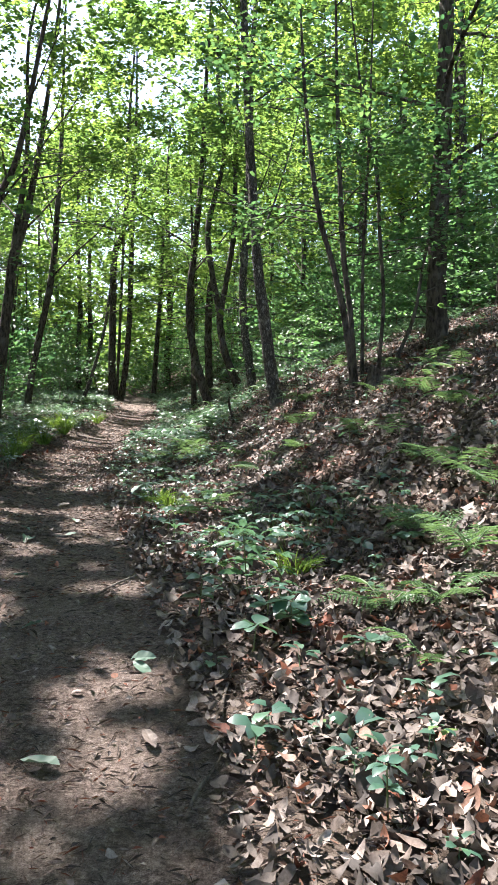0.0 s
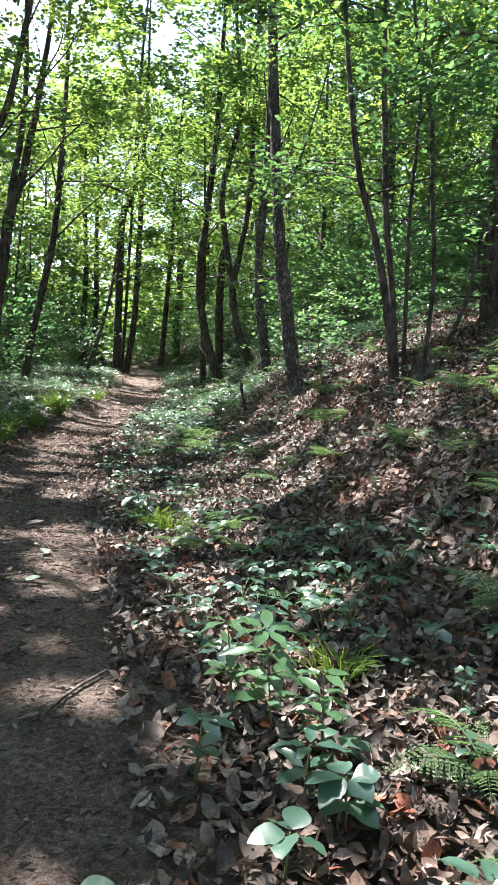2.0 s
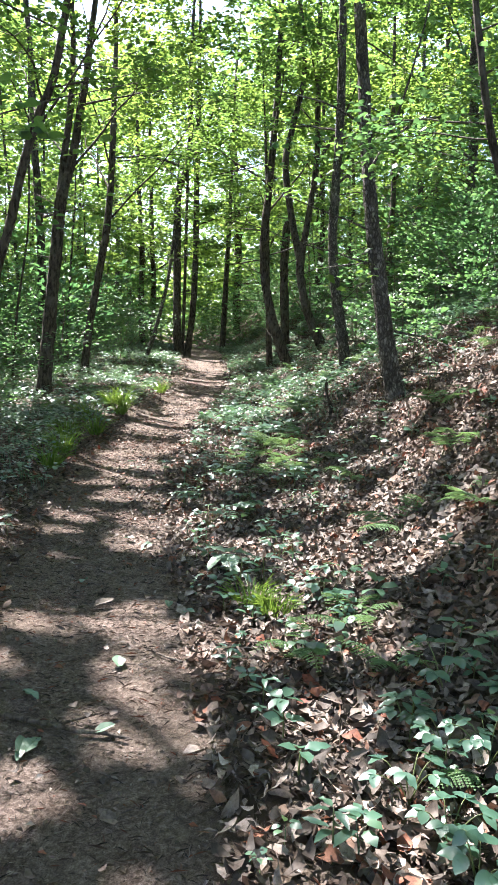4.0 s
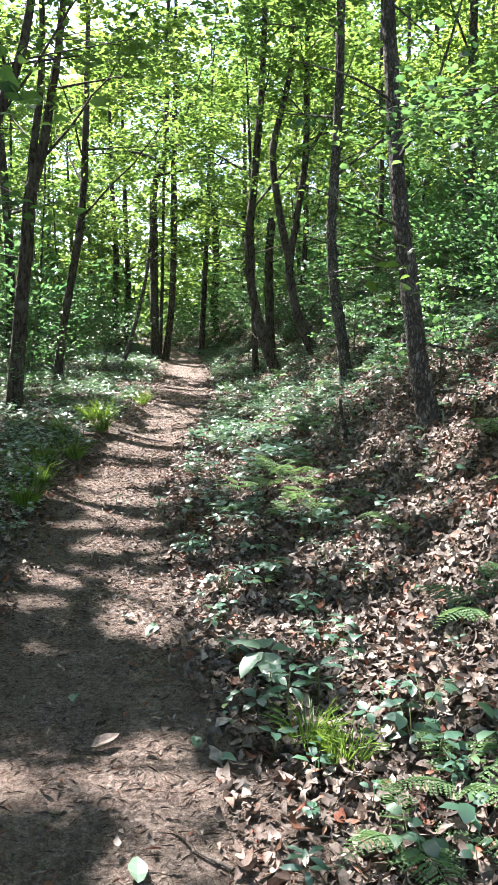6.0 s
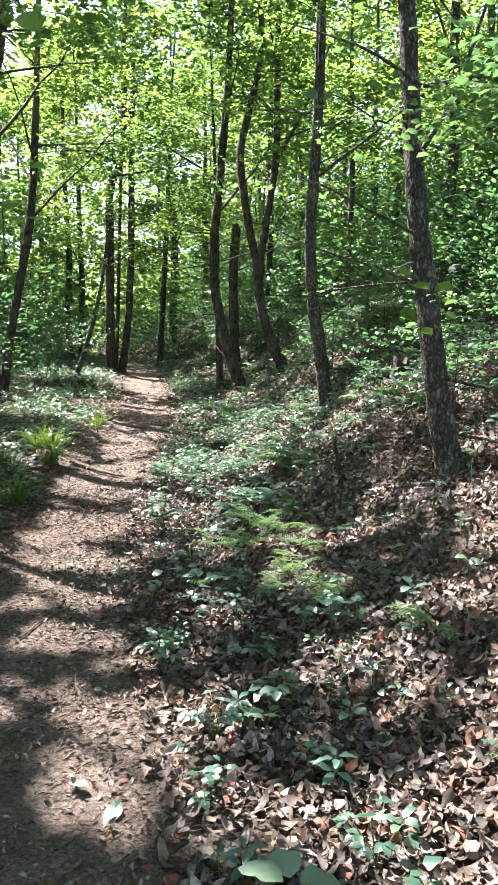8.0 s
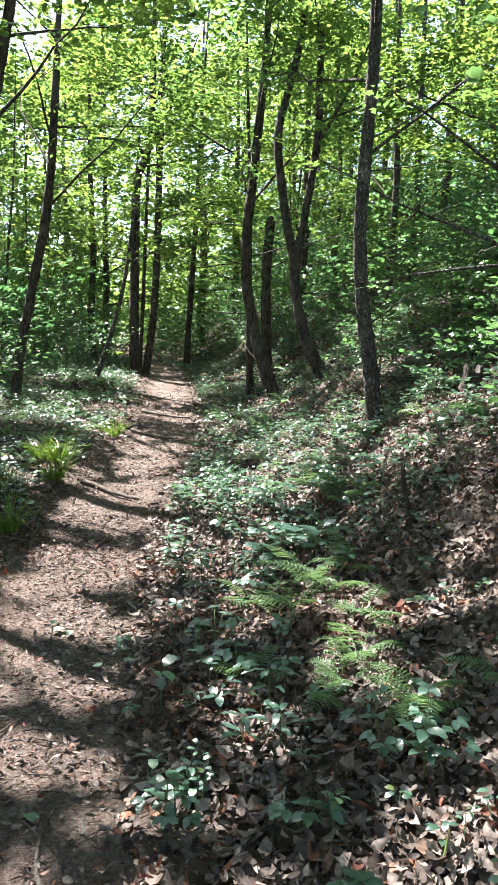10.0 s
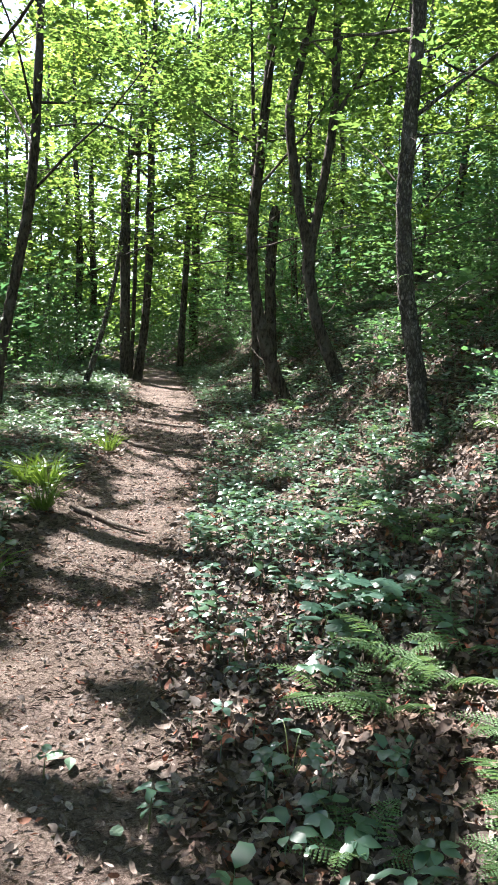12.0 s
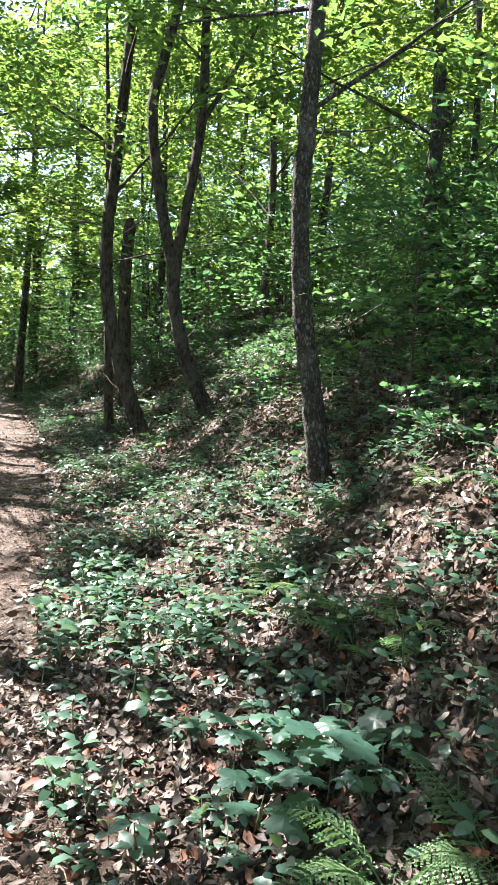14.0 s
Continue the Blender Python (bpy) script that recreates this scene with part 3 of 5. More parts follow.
def named_trees():
    g = G
    # the scaly trunk on the bank that the trail passes
    b, l, r = trunk_line(9.5, [(0.3, 1.55, 0.112), (0.22, 1.88, 0.092), (0.1, 2.63, 0.082), (0.02, 3.13, 0.072), (-0.08, 4.11, 0.062)], 12.5, g)
    plant_tree("tree", b, l, r, g, SCALY, PINE_LABEL, low=0.6, dead=7, leaf=0.072, per=28, bare=[
        branch_line([(-0.05, 9.2, 3.8), (0.3, 9.1, 3.83), (0.8, 9.0, 3.85), (1.5, 8.9, 3.8)], 0.014),
        branch_line([(-0.03, 9.2, 3.45), (0.15, 9.2, 3.8), (0.35, 9.15, 4.5), (0.5, 9.1, 5.3)], 0.016),
        branch_line([(-0.06, 9.2, 3.8), (-0.4, 9.2, 4.0), (-0.9, 9.1, 4.1)], 0.013)])
    b, l, r = trunk_line(14.4, [(0.05, 1.55, 0.128), (0.0, 1.82, 0.105), (-0.1, 2.46, 0.092), (-0.2, 3.05, 0.084), (-0.25, 3.75, 0.08), (-0.23, 4.38, 0.076), (-0.19, 5.67, 0.07)], 14.0, g)
    plant_tree("tree", b, l, r, g, SCALY, PINE_LABEL, low=0.55, dead=9, leaf=0.1, per=21)
    b, l, r = trunk_line(19.5, [(-1.1, 1.72, 0.15), (-1.42, 2.59, 0.118), (-1.64, 3.54, 0.102), (-1.69, 4.47, 0.098), (-1.6, 5.58, 0.088), (-1.46, 7.74, 0.072)], 15.0, g)
    plant_tree("tree", b, l, r, g, BARK, OAK_LABEL, low=0.5, dead=10, spread=3.6)
    b, l, r = trunk_line(18.4, [(-0.34, 2.03, 0.13), (-0.64, 2.74, 0.1), (-0.81, 3.4, 0.096), (-0.84, 3.88, 0.094), (-0.73, 4.55, 0.07), (-0.57, 5.8, 0.066), (-0.57, 6.78, 0.062), (-0.58, 7.75, 0.055)], 14.0, g)
    plant_tree("tree", b, l, r, g, BARK, "dark tree forked into two stems above a curved foot", low=0.55, dead=3, spread=3.4,
               forks=[fork_line(18.4, [(-0.83, 3.84, 0.085), (-1.02, 4.6, 0.073), (-1.2, 5.79, 0.068), (-1.07, 6.54, 0.06), (-0.86, 7.75, 0.051)], 11.5, g)],
               bare=[branch_line([(-0.57, 18.4, 5.75), (-0.26, 18.4, 6.29), (0.05, 18.4, 6.94), (0.32, 18.4, 7.7)], 0.04)])
    b, l, r = trunk_line(20.2, [(-1.54, 1.86, 0.092), (-1.6, 2.82, 0.071), (-1.64, 3.81, 0.06), (-1.67, 4.99, 0.05)], 9.0, g)
    plant_tree("tree", b, l, r, g, BARK, "thin dark tree close behind a thicker trunk", limbs=6, sprays=14)
    b, l, r = trunk_line(22.0, [(-1.25, 2.3, 0.13), (-1.34, 3.81, 0.114), (-1.33, 4.7, 0.11), (-1.29, 5.2, 0.1)], 5.24, g)
    plant_tree("tree_snag", b, l, r, g, BARK, "broken dead tree trunk standing on the slope", limbs=0, dead=2)
    b, l, r = trunk_line(25.0, [(-4.62, 1.92, 0.152), (-4.66, 3.54, 0.137), (-4.67, 5.16, 0.123), (-4.66, 6.62, 0.122), (-4.39, 7.41, 0.094), (-4.31, 8.58, 0.08)], 15.0, g)
    plant_tree("tree", b, l, r, g, BARK, OAK_LABEL, low=0.45, spread=3.8, dead=4, bare=[
        branch_line([(-4.45, 25, 7.3), (-5.2, 24.6, 7.5), (-6.4, 24.2, 7.3)], 0.05), branch_line([(-4.4, 25, 7.4), (-3.8, 24.8, 8.4), (-3.2, 24.6, 9.9)], 0.05)])
    b, l, r = trunk_line(25.2, [(-4.38, 2.04, 0.126), (-4.22, 3.15, 0.104), (-4.15, 4.65, 0.097), (-4.14, 6.41, 0.09), (-4.13, 8.13, 0.08)], 14.0, g)
    plant_tree("tree", b, l, r, g, BARK, OAK_LABEL, low=0.5)
    b, l, r = trunk_line(26.0, [(-4.66, 2.2, 0.06), (-4.63, 3.04, 0.058), (-4.59, 5.18, 0.055), (-4.53, 8.65, 0.045)], 11.0, g)
    plant_tree("tree", b, l, r, g, BARK, "thin dark tree close behind a thicker trunk", limbs=6, sprays=16)
    b, l, r = trunk_line(22.0, [(-4.92, 1.75, 0.07), (-4.63, 2.62, 0.058), (-4.37, 3.65, 0.05), (-4.22, 4.67, 0.044), (-4.15, 5.56, 0.034)], 7.5, g)
    plant_tree("tree", b, l, r, g, SCALY, "thin pale tree leaning towards the trail", limbs=5, sprays=12, spread=2.0, low=0.6)
    b, l, r = trunk_line(28.0, [(-3.66, 2.07, 0.12), (-3.6, 3.47, 0.104), (-3.54, 4.93, 0.095), (-3.47, 6.59, 0.079)], 13.0, g)
    plant_tree("tree", b, l, r, g, BARK, OAK_LABEL, low=0.4)
    for y, x, z, rad, top in ((33.0, -3.7, 2.85, 0.19, 14), (32.0, -2.5, 2.9, 0.16, 13), (30.5, -6.6, 1.9, 0.13, 13), (14.0, 3.67, 3.3, 0.095, 12), (18.0, 2.45, 3.5, 0.113, 13), (21.0, 3.98, 4.3, 0.115, 14), (19.0, 3.5, 3.8, 0.062, 10),
                            (23.0, 1.4, 3.6, 0.09, 12), (27.0, 2.6, 4.3, 0.12, 14), (26.0, -0.4, 3.3, 0.1, 13)):
        b, l, r = trunk_line(y, [(x, z, rad), (x - 0.03, z + 1.2, rad * 0.92), (x + 0.02, z + 2.6, rad * 0.86), (x - 0.05, z + 4.2, rad * 0.75)], top, g)
        plant_tree("tree", b, l, r, g, SCALY if x > 2 else BARK, "straight forest tree on the wooded slope", low=0.35, dead=4)
    # the downhill side
    b, l, r = trunk_line(19.0, [(-5.62, 1.52, 0.11), (-5.49, 2.51, 0.096), (-5.28, 3.62, 0.093), (-5.11, 4.53, 0.092), (-5.01, 5.6, 0.082), (-4.97, 6.48, 0.073)], 12.5, g)
    plant_tree("tree", b, l, r, g, BARK, "dark leaning tree with ferns at its foot", low=0.45, dead=3)
    b, l, r = trunk_line(15.0, [(-5.1, 1.3, 0.15), (-4.94, 2.66, 0.124), (-4.83, 3.69, 0.113), (-4.75, 4.42, 0.108), (-4.58, 4.96, 0.084), (-4.42, 5.77, 0.074), (-4.25, 6.82, 0.059)], 11.5, g)
    plant_tree("tree", b, l, r, g, BARK, "dark tree forked into two stems among undergrowth", low=0.5, dead=4,
               forks=[fork_line(15.0, [(-4.76, 4.35, 0.08), (-4.71, 4.96, 0.061), (-4.58, 5.86, 0.055), (-4.53, 6.82, 0.046)], 10.0, g)])
    b, l, r = trunk_line(11.5, [(-4.65, 1.2, 0.075), (-4.41, 2.6, 0.068), (-4.18, 3.4, 0.064), (-4.0, 4.11, 0.06), (-3.8, 4.68, 0.056), (-3.58, 5.27, 0.052)], 9.5, g)
    plant_tree("tree", b, l, r, g, BARK, "dark leaning tree with ferns at its foot", low=0.55, dead=2, leaf=0.09, per=22)
    # added trees, trunks out of view: dense crowns that shade trail and bank
    for y, x, top in ((8.4, -4.7, 13.5), (9.9, -5.7, 14.5), (13.2, -7.0, 14.0), (11.4, -6.9, 14.0), (15.2, -8.0, 14.5)):
        z = float(ground(x, y))
        b, l, r = trunk_line(y, [(x, z, 0.12), (x - 0.05, z + 1.4, 0.11), (x - 0.1, z + 3, 0.1), (x - 0.05, z + 5, 0.09)], top, g)
        plant_tree("tree", b, l, r, g, BARK, "tree added out of view downhill to shade the trail", low=0.5, spread=3.4, limbs=11, sprays=34, leaf=0.13, per=17)
    # the thick trunk and the many-stemmed sapling at the brow of the bank
    b, l, r = trunk_line(7.8, [(1.84, 2.14, 0.136), (1.81, 2.75, 0.108), (1.81, 3.7, 0.102), (1.82, 4.48, 0.09), (1.81, 5.2, 0.079)], 12.5, g)
    plant_tree("tree", b, l, r, g, BARK, "thick dark reddish trunk on the brow of the bank", low=0.4, dead=3, spread=3.4, leaf=0.066, per=30)
    stems = [(7.3, [(0.94, 1.7, 0.04), (0.84, 2.26, 0.037), (0.71, 2.78, 0.032), (0.59, 3.15, 0.029), (0.49, 3.67, 0.026), (0.39, 4.44, 0.018)]),
             (7.38, [(0.97, 1.7, 0.034), (0.9, 2.32, 0.029), (0.82, 2.85, 0.029), (0.77, 3.43, 0.027), (0.7, 4.48, 0.019)]),
             (7.45, [(1.04, 1.75, 0.024), (1.02, 2.44, 0.019), (1.01, 3.02, 0.016), (1.03, 4.08, 0.013)]),
             (7.22, [(1.15, 1.75, 0.023), (1.18, 2.42, 0.018), (1.13, 2.99, 0.018), (1.07, 3.67, 0.018), (0.92, 4.28, 0.013)]),
             (7.5, [(1.34, 1.8, 0.022), (1.52, 2.34, 0.019), (1.61, 2.93, 0.016), (1.78, 4.0, 0.011)])]
    for y, c in stems:
        b, l, r = trunk_line(y, c, 6.4, g)
        plant_tree("sapling", b, l, r, g, BARK, "slender dark sapling stem in a clump on the bank", limbs=6, low=0.5, spread=1.5, sprays=11, per=11, leaf=0.064, leafmat=UNDERSTORY, group="clump of sapling stems", rise=(0.0, 0.5), sides=7)


named_trees()
TAKEN = [(0.28, 9.2), (0.0, 14.7), (-1.22, 19.5), (-0.45, 18.4), (-4.6, 25), (-3.66, 28), (-5.6, 19), (-5.1, 15), (-4.6, 11.5), (1.84, 7.8), (1.1, 7.3)]


def woods():
    """The trees all round, thinned out towards the trail."""
    g = np.random.default_rng(23)
    spots = list(TAKEN)
    made = 0
    for _ in range(9000):
        x, y = g.uniform(-26, 24), g.uniform(-16, 48)
        u = float(across(x, y))
        view = 6.0 if y < 22 else 3.0
        if -1.6 < u < view and y > -1 or abs(u) < 1.3 or (u < 0 and u > -3.0 and 0 < y < 20):
            continue
        if y < 1.5 and abs(u) < 4.5:
            continue
        if min((x - a) ** 2 + (y - b) ** 2 for a, b in spots) < (2.5 if -14 < x < 3 else 3.6) ** 2:
            continue
        if 1 < x < 13 and 6 < y < 30 and g.random() < 0.5:
            continue
        spots.append((x, y))
        z = float(ground(x, y))
        rad = g.uniform(0.06, 0.15)
        lean = g.uniform(-0.06, 0.06, 2)
        height = g.uniform(10, 15.5)
        c = [(x, z, rad), (x + lean[0] + g.uniform(-0.12, 0.12), z + 1.5, rad * 0.9), (x + 3 * lean[0], z + 3.2, rad * 0.84), (x + 5 * lean[0] + g.uniform(-0.2, 0.2), z + 5.5, rad * 0.7)]
        b, l, r = trunk_line(y, c, z + height, g, 3.5 if y > 4 else 2)
        bark = BARK if g.random() < 0.75 else SCALY
        label = "dark slender forest tree with a leafy crown"
        if y < -2 or x < -13 or x > 12:
            plant_tree("tree", b, l, r, g, bark, label, limbs=5, low=0.35, spread=4.0, sprays=38, per=6, leaf=0.27, group="woods along the trail", sides=7, near=False)
        else:
            plant_tree("tree", b, l, r, g, bark, label, limbs=9 if y < 24 else 7, low=0.38 if x < 1 else 0.5, spread=3.6, sprays=24 if x > -3 else 30, per=14 if y < 24 else 9, leaf=0.13 if y < 24 else 0.2, dead=2 if y < 24 else 0, group="woods along the trail", sides=8, near=y < 14)
        made += 1
        if made >= 150:
            break


woods()


def poles():
    """Thin dark stems between the trees."""
    g = np.random.default_rng(29)
    n = 0
    while n < 40:
        x, y = g.uniform(-14, 9), g.uniform(13, 34)
        u = float(across(x, y))
        if -2.4 < u < (6 if y < 24 else 3):
            continue
        z, rad, bow = float(ground(x, y)), g.uniform(0.022, 0.05), g.uniform(-0.5, 0.5)
        c = [(x, z, rad), (x + 0.3 * bow, z + 1.4, rad * 0.9), (x + 0.7 * bow + g.uniform(-0.1, 0.1), z + 3.0, rad * 0.8), (x + bow, z + 5.0, rad * 0.6)]
        b, l, r = trunk_line(y, c, z + g.uniform(6.5, 9), g, 3)
        plant_tree("young_tree", b, l, r, g, BARK, "thin dark young tree among the woods", limbs=3, low=0.55, spread=1.6, sprays=9, per=11, leaf=0.11, dead=1, group="thin young trees", sides=6, near=False)
        n += 1


poles()


def understory():
    """Low broad-leaved saplings between the trees: five kinds, copied."""
    kinds = []
    g = np.random.default_rng(5)
    for k in range(5):
        h = g.uniform(3.2, 5.5)
        s = np.linspace(0, 1, 16)
        bow = g.uniform(-0.6, 0.6, 2)
        line = np.stack([bow[0] * s**2 + 0.05 * np.sin(5 * s), bow[1] * s**2, -0.1 + (h + 0.1) * s], -1)
        me = plant_tree("sapling", (0, 0, 0), line, 0.03 * (1 - 0.8 * s), g, TWIG, "slender understory sapling with level sprays of green leaves", limbs=9, low=0.2, spread=1.9, sprays=11, per=12, leaf=0.095, leafmat=UNDERSTORY, group="understory saplings", rise=(-0.05, 0.55), sides=6, open_sky=False)
        kinds.append(me)
    spots, n = [], 0
    for _ in range(9000):
        x, y = g.uniform(-16, 16), g.uniform(6, 34)
        u = float(across(x, y))
        if -2.2 < u < (5.0 if y < 16 else 3.4 if y < 21 else 2.4):
            continue
        if u < 0 and y < 12 and u > -3.4:
            continue
        if any((x - a) ** 2 + (y - b) ** 2 < 1.25 ** 2 for a, b in spots):
            continue
        z = float(ground(x, y))
        if math.hypot(x + 1.7, y - 8.6) < 8.0:
            continue
        mid = np.array([[x, y, z + h] for h in (1.5, 2.5, 3.5, 4.5)])
        if lets_sun_in(mid, 0.9).any():
            continue
        spots.append((x, y))
        m = pose(x, y, z, 0, 0, g.uniform(0, 360)) @ Matrix.Diagonal((*(Vector((1, 1, 1)) * g.uniform(0.6, 1.15)), 1))
        if n < 5:
            kinds[n].matrix_basis = m
        else:
            copy_thing(kinds[n % 5], m)
        n += 1
        if n >= 160:
            break


understory()


def slope_saplings():
    """Knee to head high broad-leaved saplings on the slope, their leaves in level tiers: four kinds, copied."""
    g = np.random.default_rng(19)
    kinds = []
    for k in range(4):
        h = (0.7, 1.1, 1.6, 2.1)[k]
        thing = tagged(new("young_sapling"), "small sapling with level tiers of broad blue-green leaves", "sapling", "small saplings on the slope")
        s = np.linspace(0, 1, 8)
        line = np.stack([0.12 * h * s**2 * g.uniform(-1, 1), 0.12 * h * s**2 * g.uniform(-1, 1), -0.05 + (h + 0.05) * s], -1)
        part("stem", mesh_of("stem", *tube(line, 0.011 * (1 - 0.7 * s), 5), TWIG, True), thing)
        tips, outs, twigs = [], [], []
        for j in range(7 + 2 * k):
            q = 0.3 + 0.7 * (j + g.uniform(0, 1)) / (7 + 2 * k)
            start = line[min(int(q * 7), 7)]
            ll, lr = limb(start, j * 2.4 + g.uniform(-0.4, 0.4), g.uniform(-0.05, 0.35), (0.35 + 0.3 * h) * g.uniform(0.6, 1.1) * (1.15 - 0.5 * q), 0.005, g, 6)
            twigs.append(tube(ll, lr, 3))
            tips.append(ll[2:]); outs.append(np.repeat((ll[-1] - ll[0])[None], 4, 0))
        part("twig_spray", mesh_of("twig_spray", *joined(twigs), TWIG, True), thing)["kind"] = "stuff"
        at, along, up, length, width = foliage(np.concatenate(tips), np.concatenate(outs), 8, 0.088, 0.3, g, 0.02)
        part("foliage", mesh_of("foliage", *leaves(at, along, up, length, width), UNDERSTORY), thing)
        kinds.append(thing)
    spots, n = [], 0
    for _ in range(6000):
        x, y = g.uniform(-1.5, 6), g.uniform(10.2, 23)
        u = float(across(x, y))
        if not (2.9 if y < 14 else 2.5) < u < 8 or any((x - a) ** 2 + (y - b) ** 2 < 0.75 ** 2 for a, b in spots) or min((x - a) ** 2 + (y - b) ** 2 for a, b in TAKEN) < 0.25:
            continue
        if u < 3.6 and g.random() < 0.6 or lets_sun_in(np.array([[x, y, float(ground(x, y)) + h] for h in (0.6, 1.2, 1.8)]), 0.35).any():
            continue
        spots.append((x, y))
        m = pose(x, y, float(ground(x, y)), 0, 0, g.uniform(0, 360)) @ Matrix.Diagonal((*(Vector((1, 1, 1)) * g.uniform(0.7, 1.15)), 1))
        kind = n if n < 4 else int(g.integers(0, 2 if u < 3.4 else 4))
        if n < 4:
            kinds[n].matrix_basis = m
        else:
            copy_thing(kinds[kind], m)
        n += 1
        if n >= 75:
            break


slope_saplings()


def shrubs():
    """Leafy bushes from the ground up, four kinds, copied."""
    g = np.random.default_rng(8)
    kinds = []
    for k in range(4):
        thing = tagged(new("shrub"), "dense leafy green shrub under the trees", "shrub", "shrubs under the trees")
        tips = []
        for j in range(4):
            ll, lr = limb(np.array([0, 0, -0.05]), j * 1.57 + g.uniform(-0.3, 0.3), g.uniform(0.7, 1.35), g.uniform(1.2, 2.3), 0.014, g, 7)
            part("stem", mesh_of("stem", *tube(ll, lr, 4), TWIG, True), thing)
            tips.append(ll[np.clip((g.uniform(0.15, 1, 22) * 7).astype(int), 0, 6)] + g.normal(0, 1, (22, 3)) * (0.36, 0.36, 0.22))
        tips = np.concatenate(tips)
        tips[:, 2] = np.abs(tips[:, 2]) + 0.1
        at, along, up, length, width = foliage(tips, tips + (0, 0, 0.01), 14 if k < 2 else 10, 0.08 if k < 2 else 0.115, 0.5, g)
        part("foliage", mesh_of("foliage", *(leaves if k < 2 else blades)(at, along, up, length, width), UNDERSTORY), thing)
        kinds.append(thing)
    spots, n = [], 0
    first = [(2.3, 13.3), (1.75, 12.9), (2.3, 15.4), (2.7, 16.8), (3.0, 14.2), (3.4, 18.4), (1.9, 18.9), (-5.9, 17.0), (-6.2, 15.2), (-5.6, 22.0), (-6.6, 20.2), (-2.0, 27.5), (-1.2, 25.2), (-6.4, 25.5), (-5.8, 29), (-3.4, 34), (-5.5, 35), (-7.5, 33)]
    for tries in range(9000):
        x, y = first[tries] if tries < len(first) else (g.uniform(-18, 12), g.uniform(11, 42))
        u = float(across(x, y))
        if tries >= len(first) and -2.6 < u < (4.4 if y < 17 else 3.2 if y < 22 else 2.0) and y < 29 or abs(u) < 1.0:
            continue
        if tries >= len(first) and any((x - a) ** 2 + (y - b) ** 2 < 1.3 ** 2 for a, b in spots):
            continue
        z = float(ground(x, y))
        if tries >= len(first) and lets_sun_in(np.array([[x, y, z + h] for h in (0.9, 1.6, 2.2)]), 0.5).any():
            continue
        spots.append((x, y))
        m = pose(x, y, z, 0, 0, g.uniform(0, 360)) @ Matrix.Diagonal((*(Vector((1, 1, g.uniform(0.8, 1.2))) * g.uniform(0.6, 1.25)), 1))
        if n < 4:
            kinds[n].matrix_basis = m
        else:
            copy_thing(kinds[n % 4 if n < 16 else 2 + n % 2], m)
        n += 1
        if n >= 175:
            break


shrubs()


def far_woods():
    """The wooded distance: masses of leaves too far off to tell the trees apart."""
    g = np.random.default_rng(77)
    n = 6500
    az, dist = g.uniform(-1.3, 1.2, n), g.uniform(34, 66, n)
    x, y = -2 + dist * np.sin(az), 8 + dist * np.cos(az)
    mass = np.stack([x, y, ground(x, y) + 0.2 + 17 * g.uniform(0, 1, n) ** 1.7], -1)
    mass[:3000, 2] = ground(x[:3000], y[:3000]) + g.uniform(0.1, 5.5, 3000)  # thickets below the crowns
    at, along, up, length, width = foliage(mass, g.normal(0, 1, (n, 3)), 13, 0.6, 2.4, g, 0.5)
    tagged(new("far_woods", mesh_of("far_woods", *blades(at, along, up, length, width), CANOPY)), "distant green woodland closing the view", "woods", kind="stuff")


far_woods()

# ---- the forest floor ----


def scatter(n, g, x0, x1, y0, y1, chance):
    """Places strewn over a stretch of ground, kept by the chance that their place gives."""
    x, y = g.uniform(x0, x1, n), g.uniform(y0, y1, n)
    keep = g.random(n) < chance(across(x, y), x, y)
    return x[keep], y[keep]


def patchy(x, y, f=1.0, s=0.0):
    return 0.5 + 0.25 * (np.sin(1.9 * f * x + 1.3 * f * y + s) + np.sin(2.7 * f * y - 1.1 * f * x + 2 * s + 1))


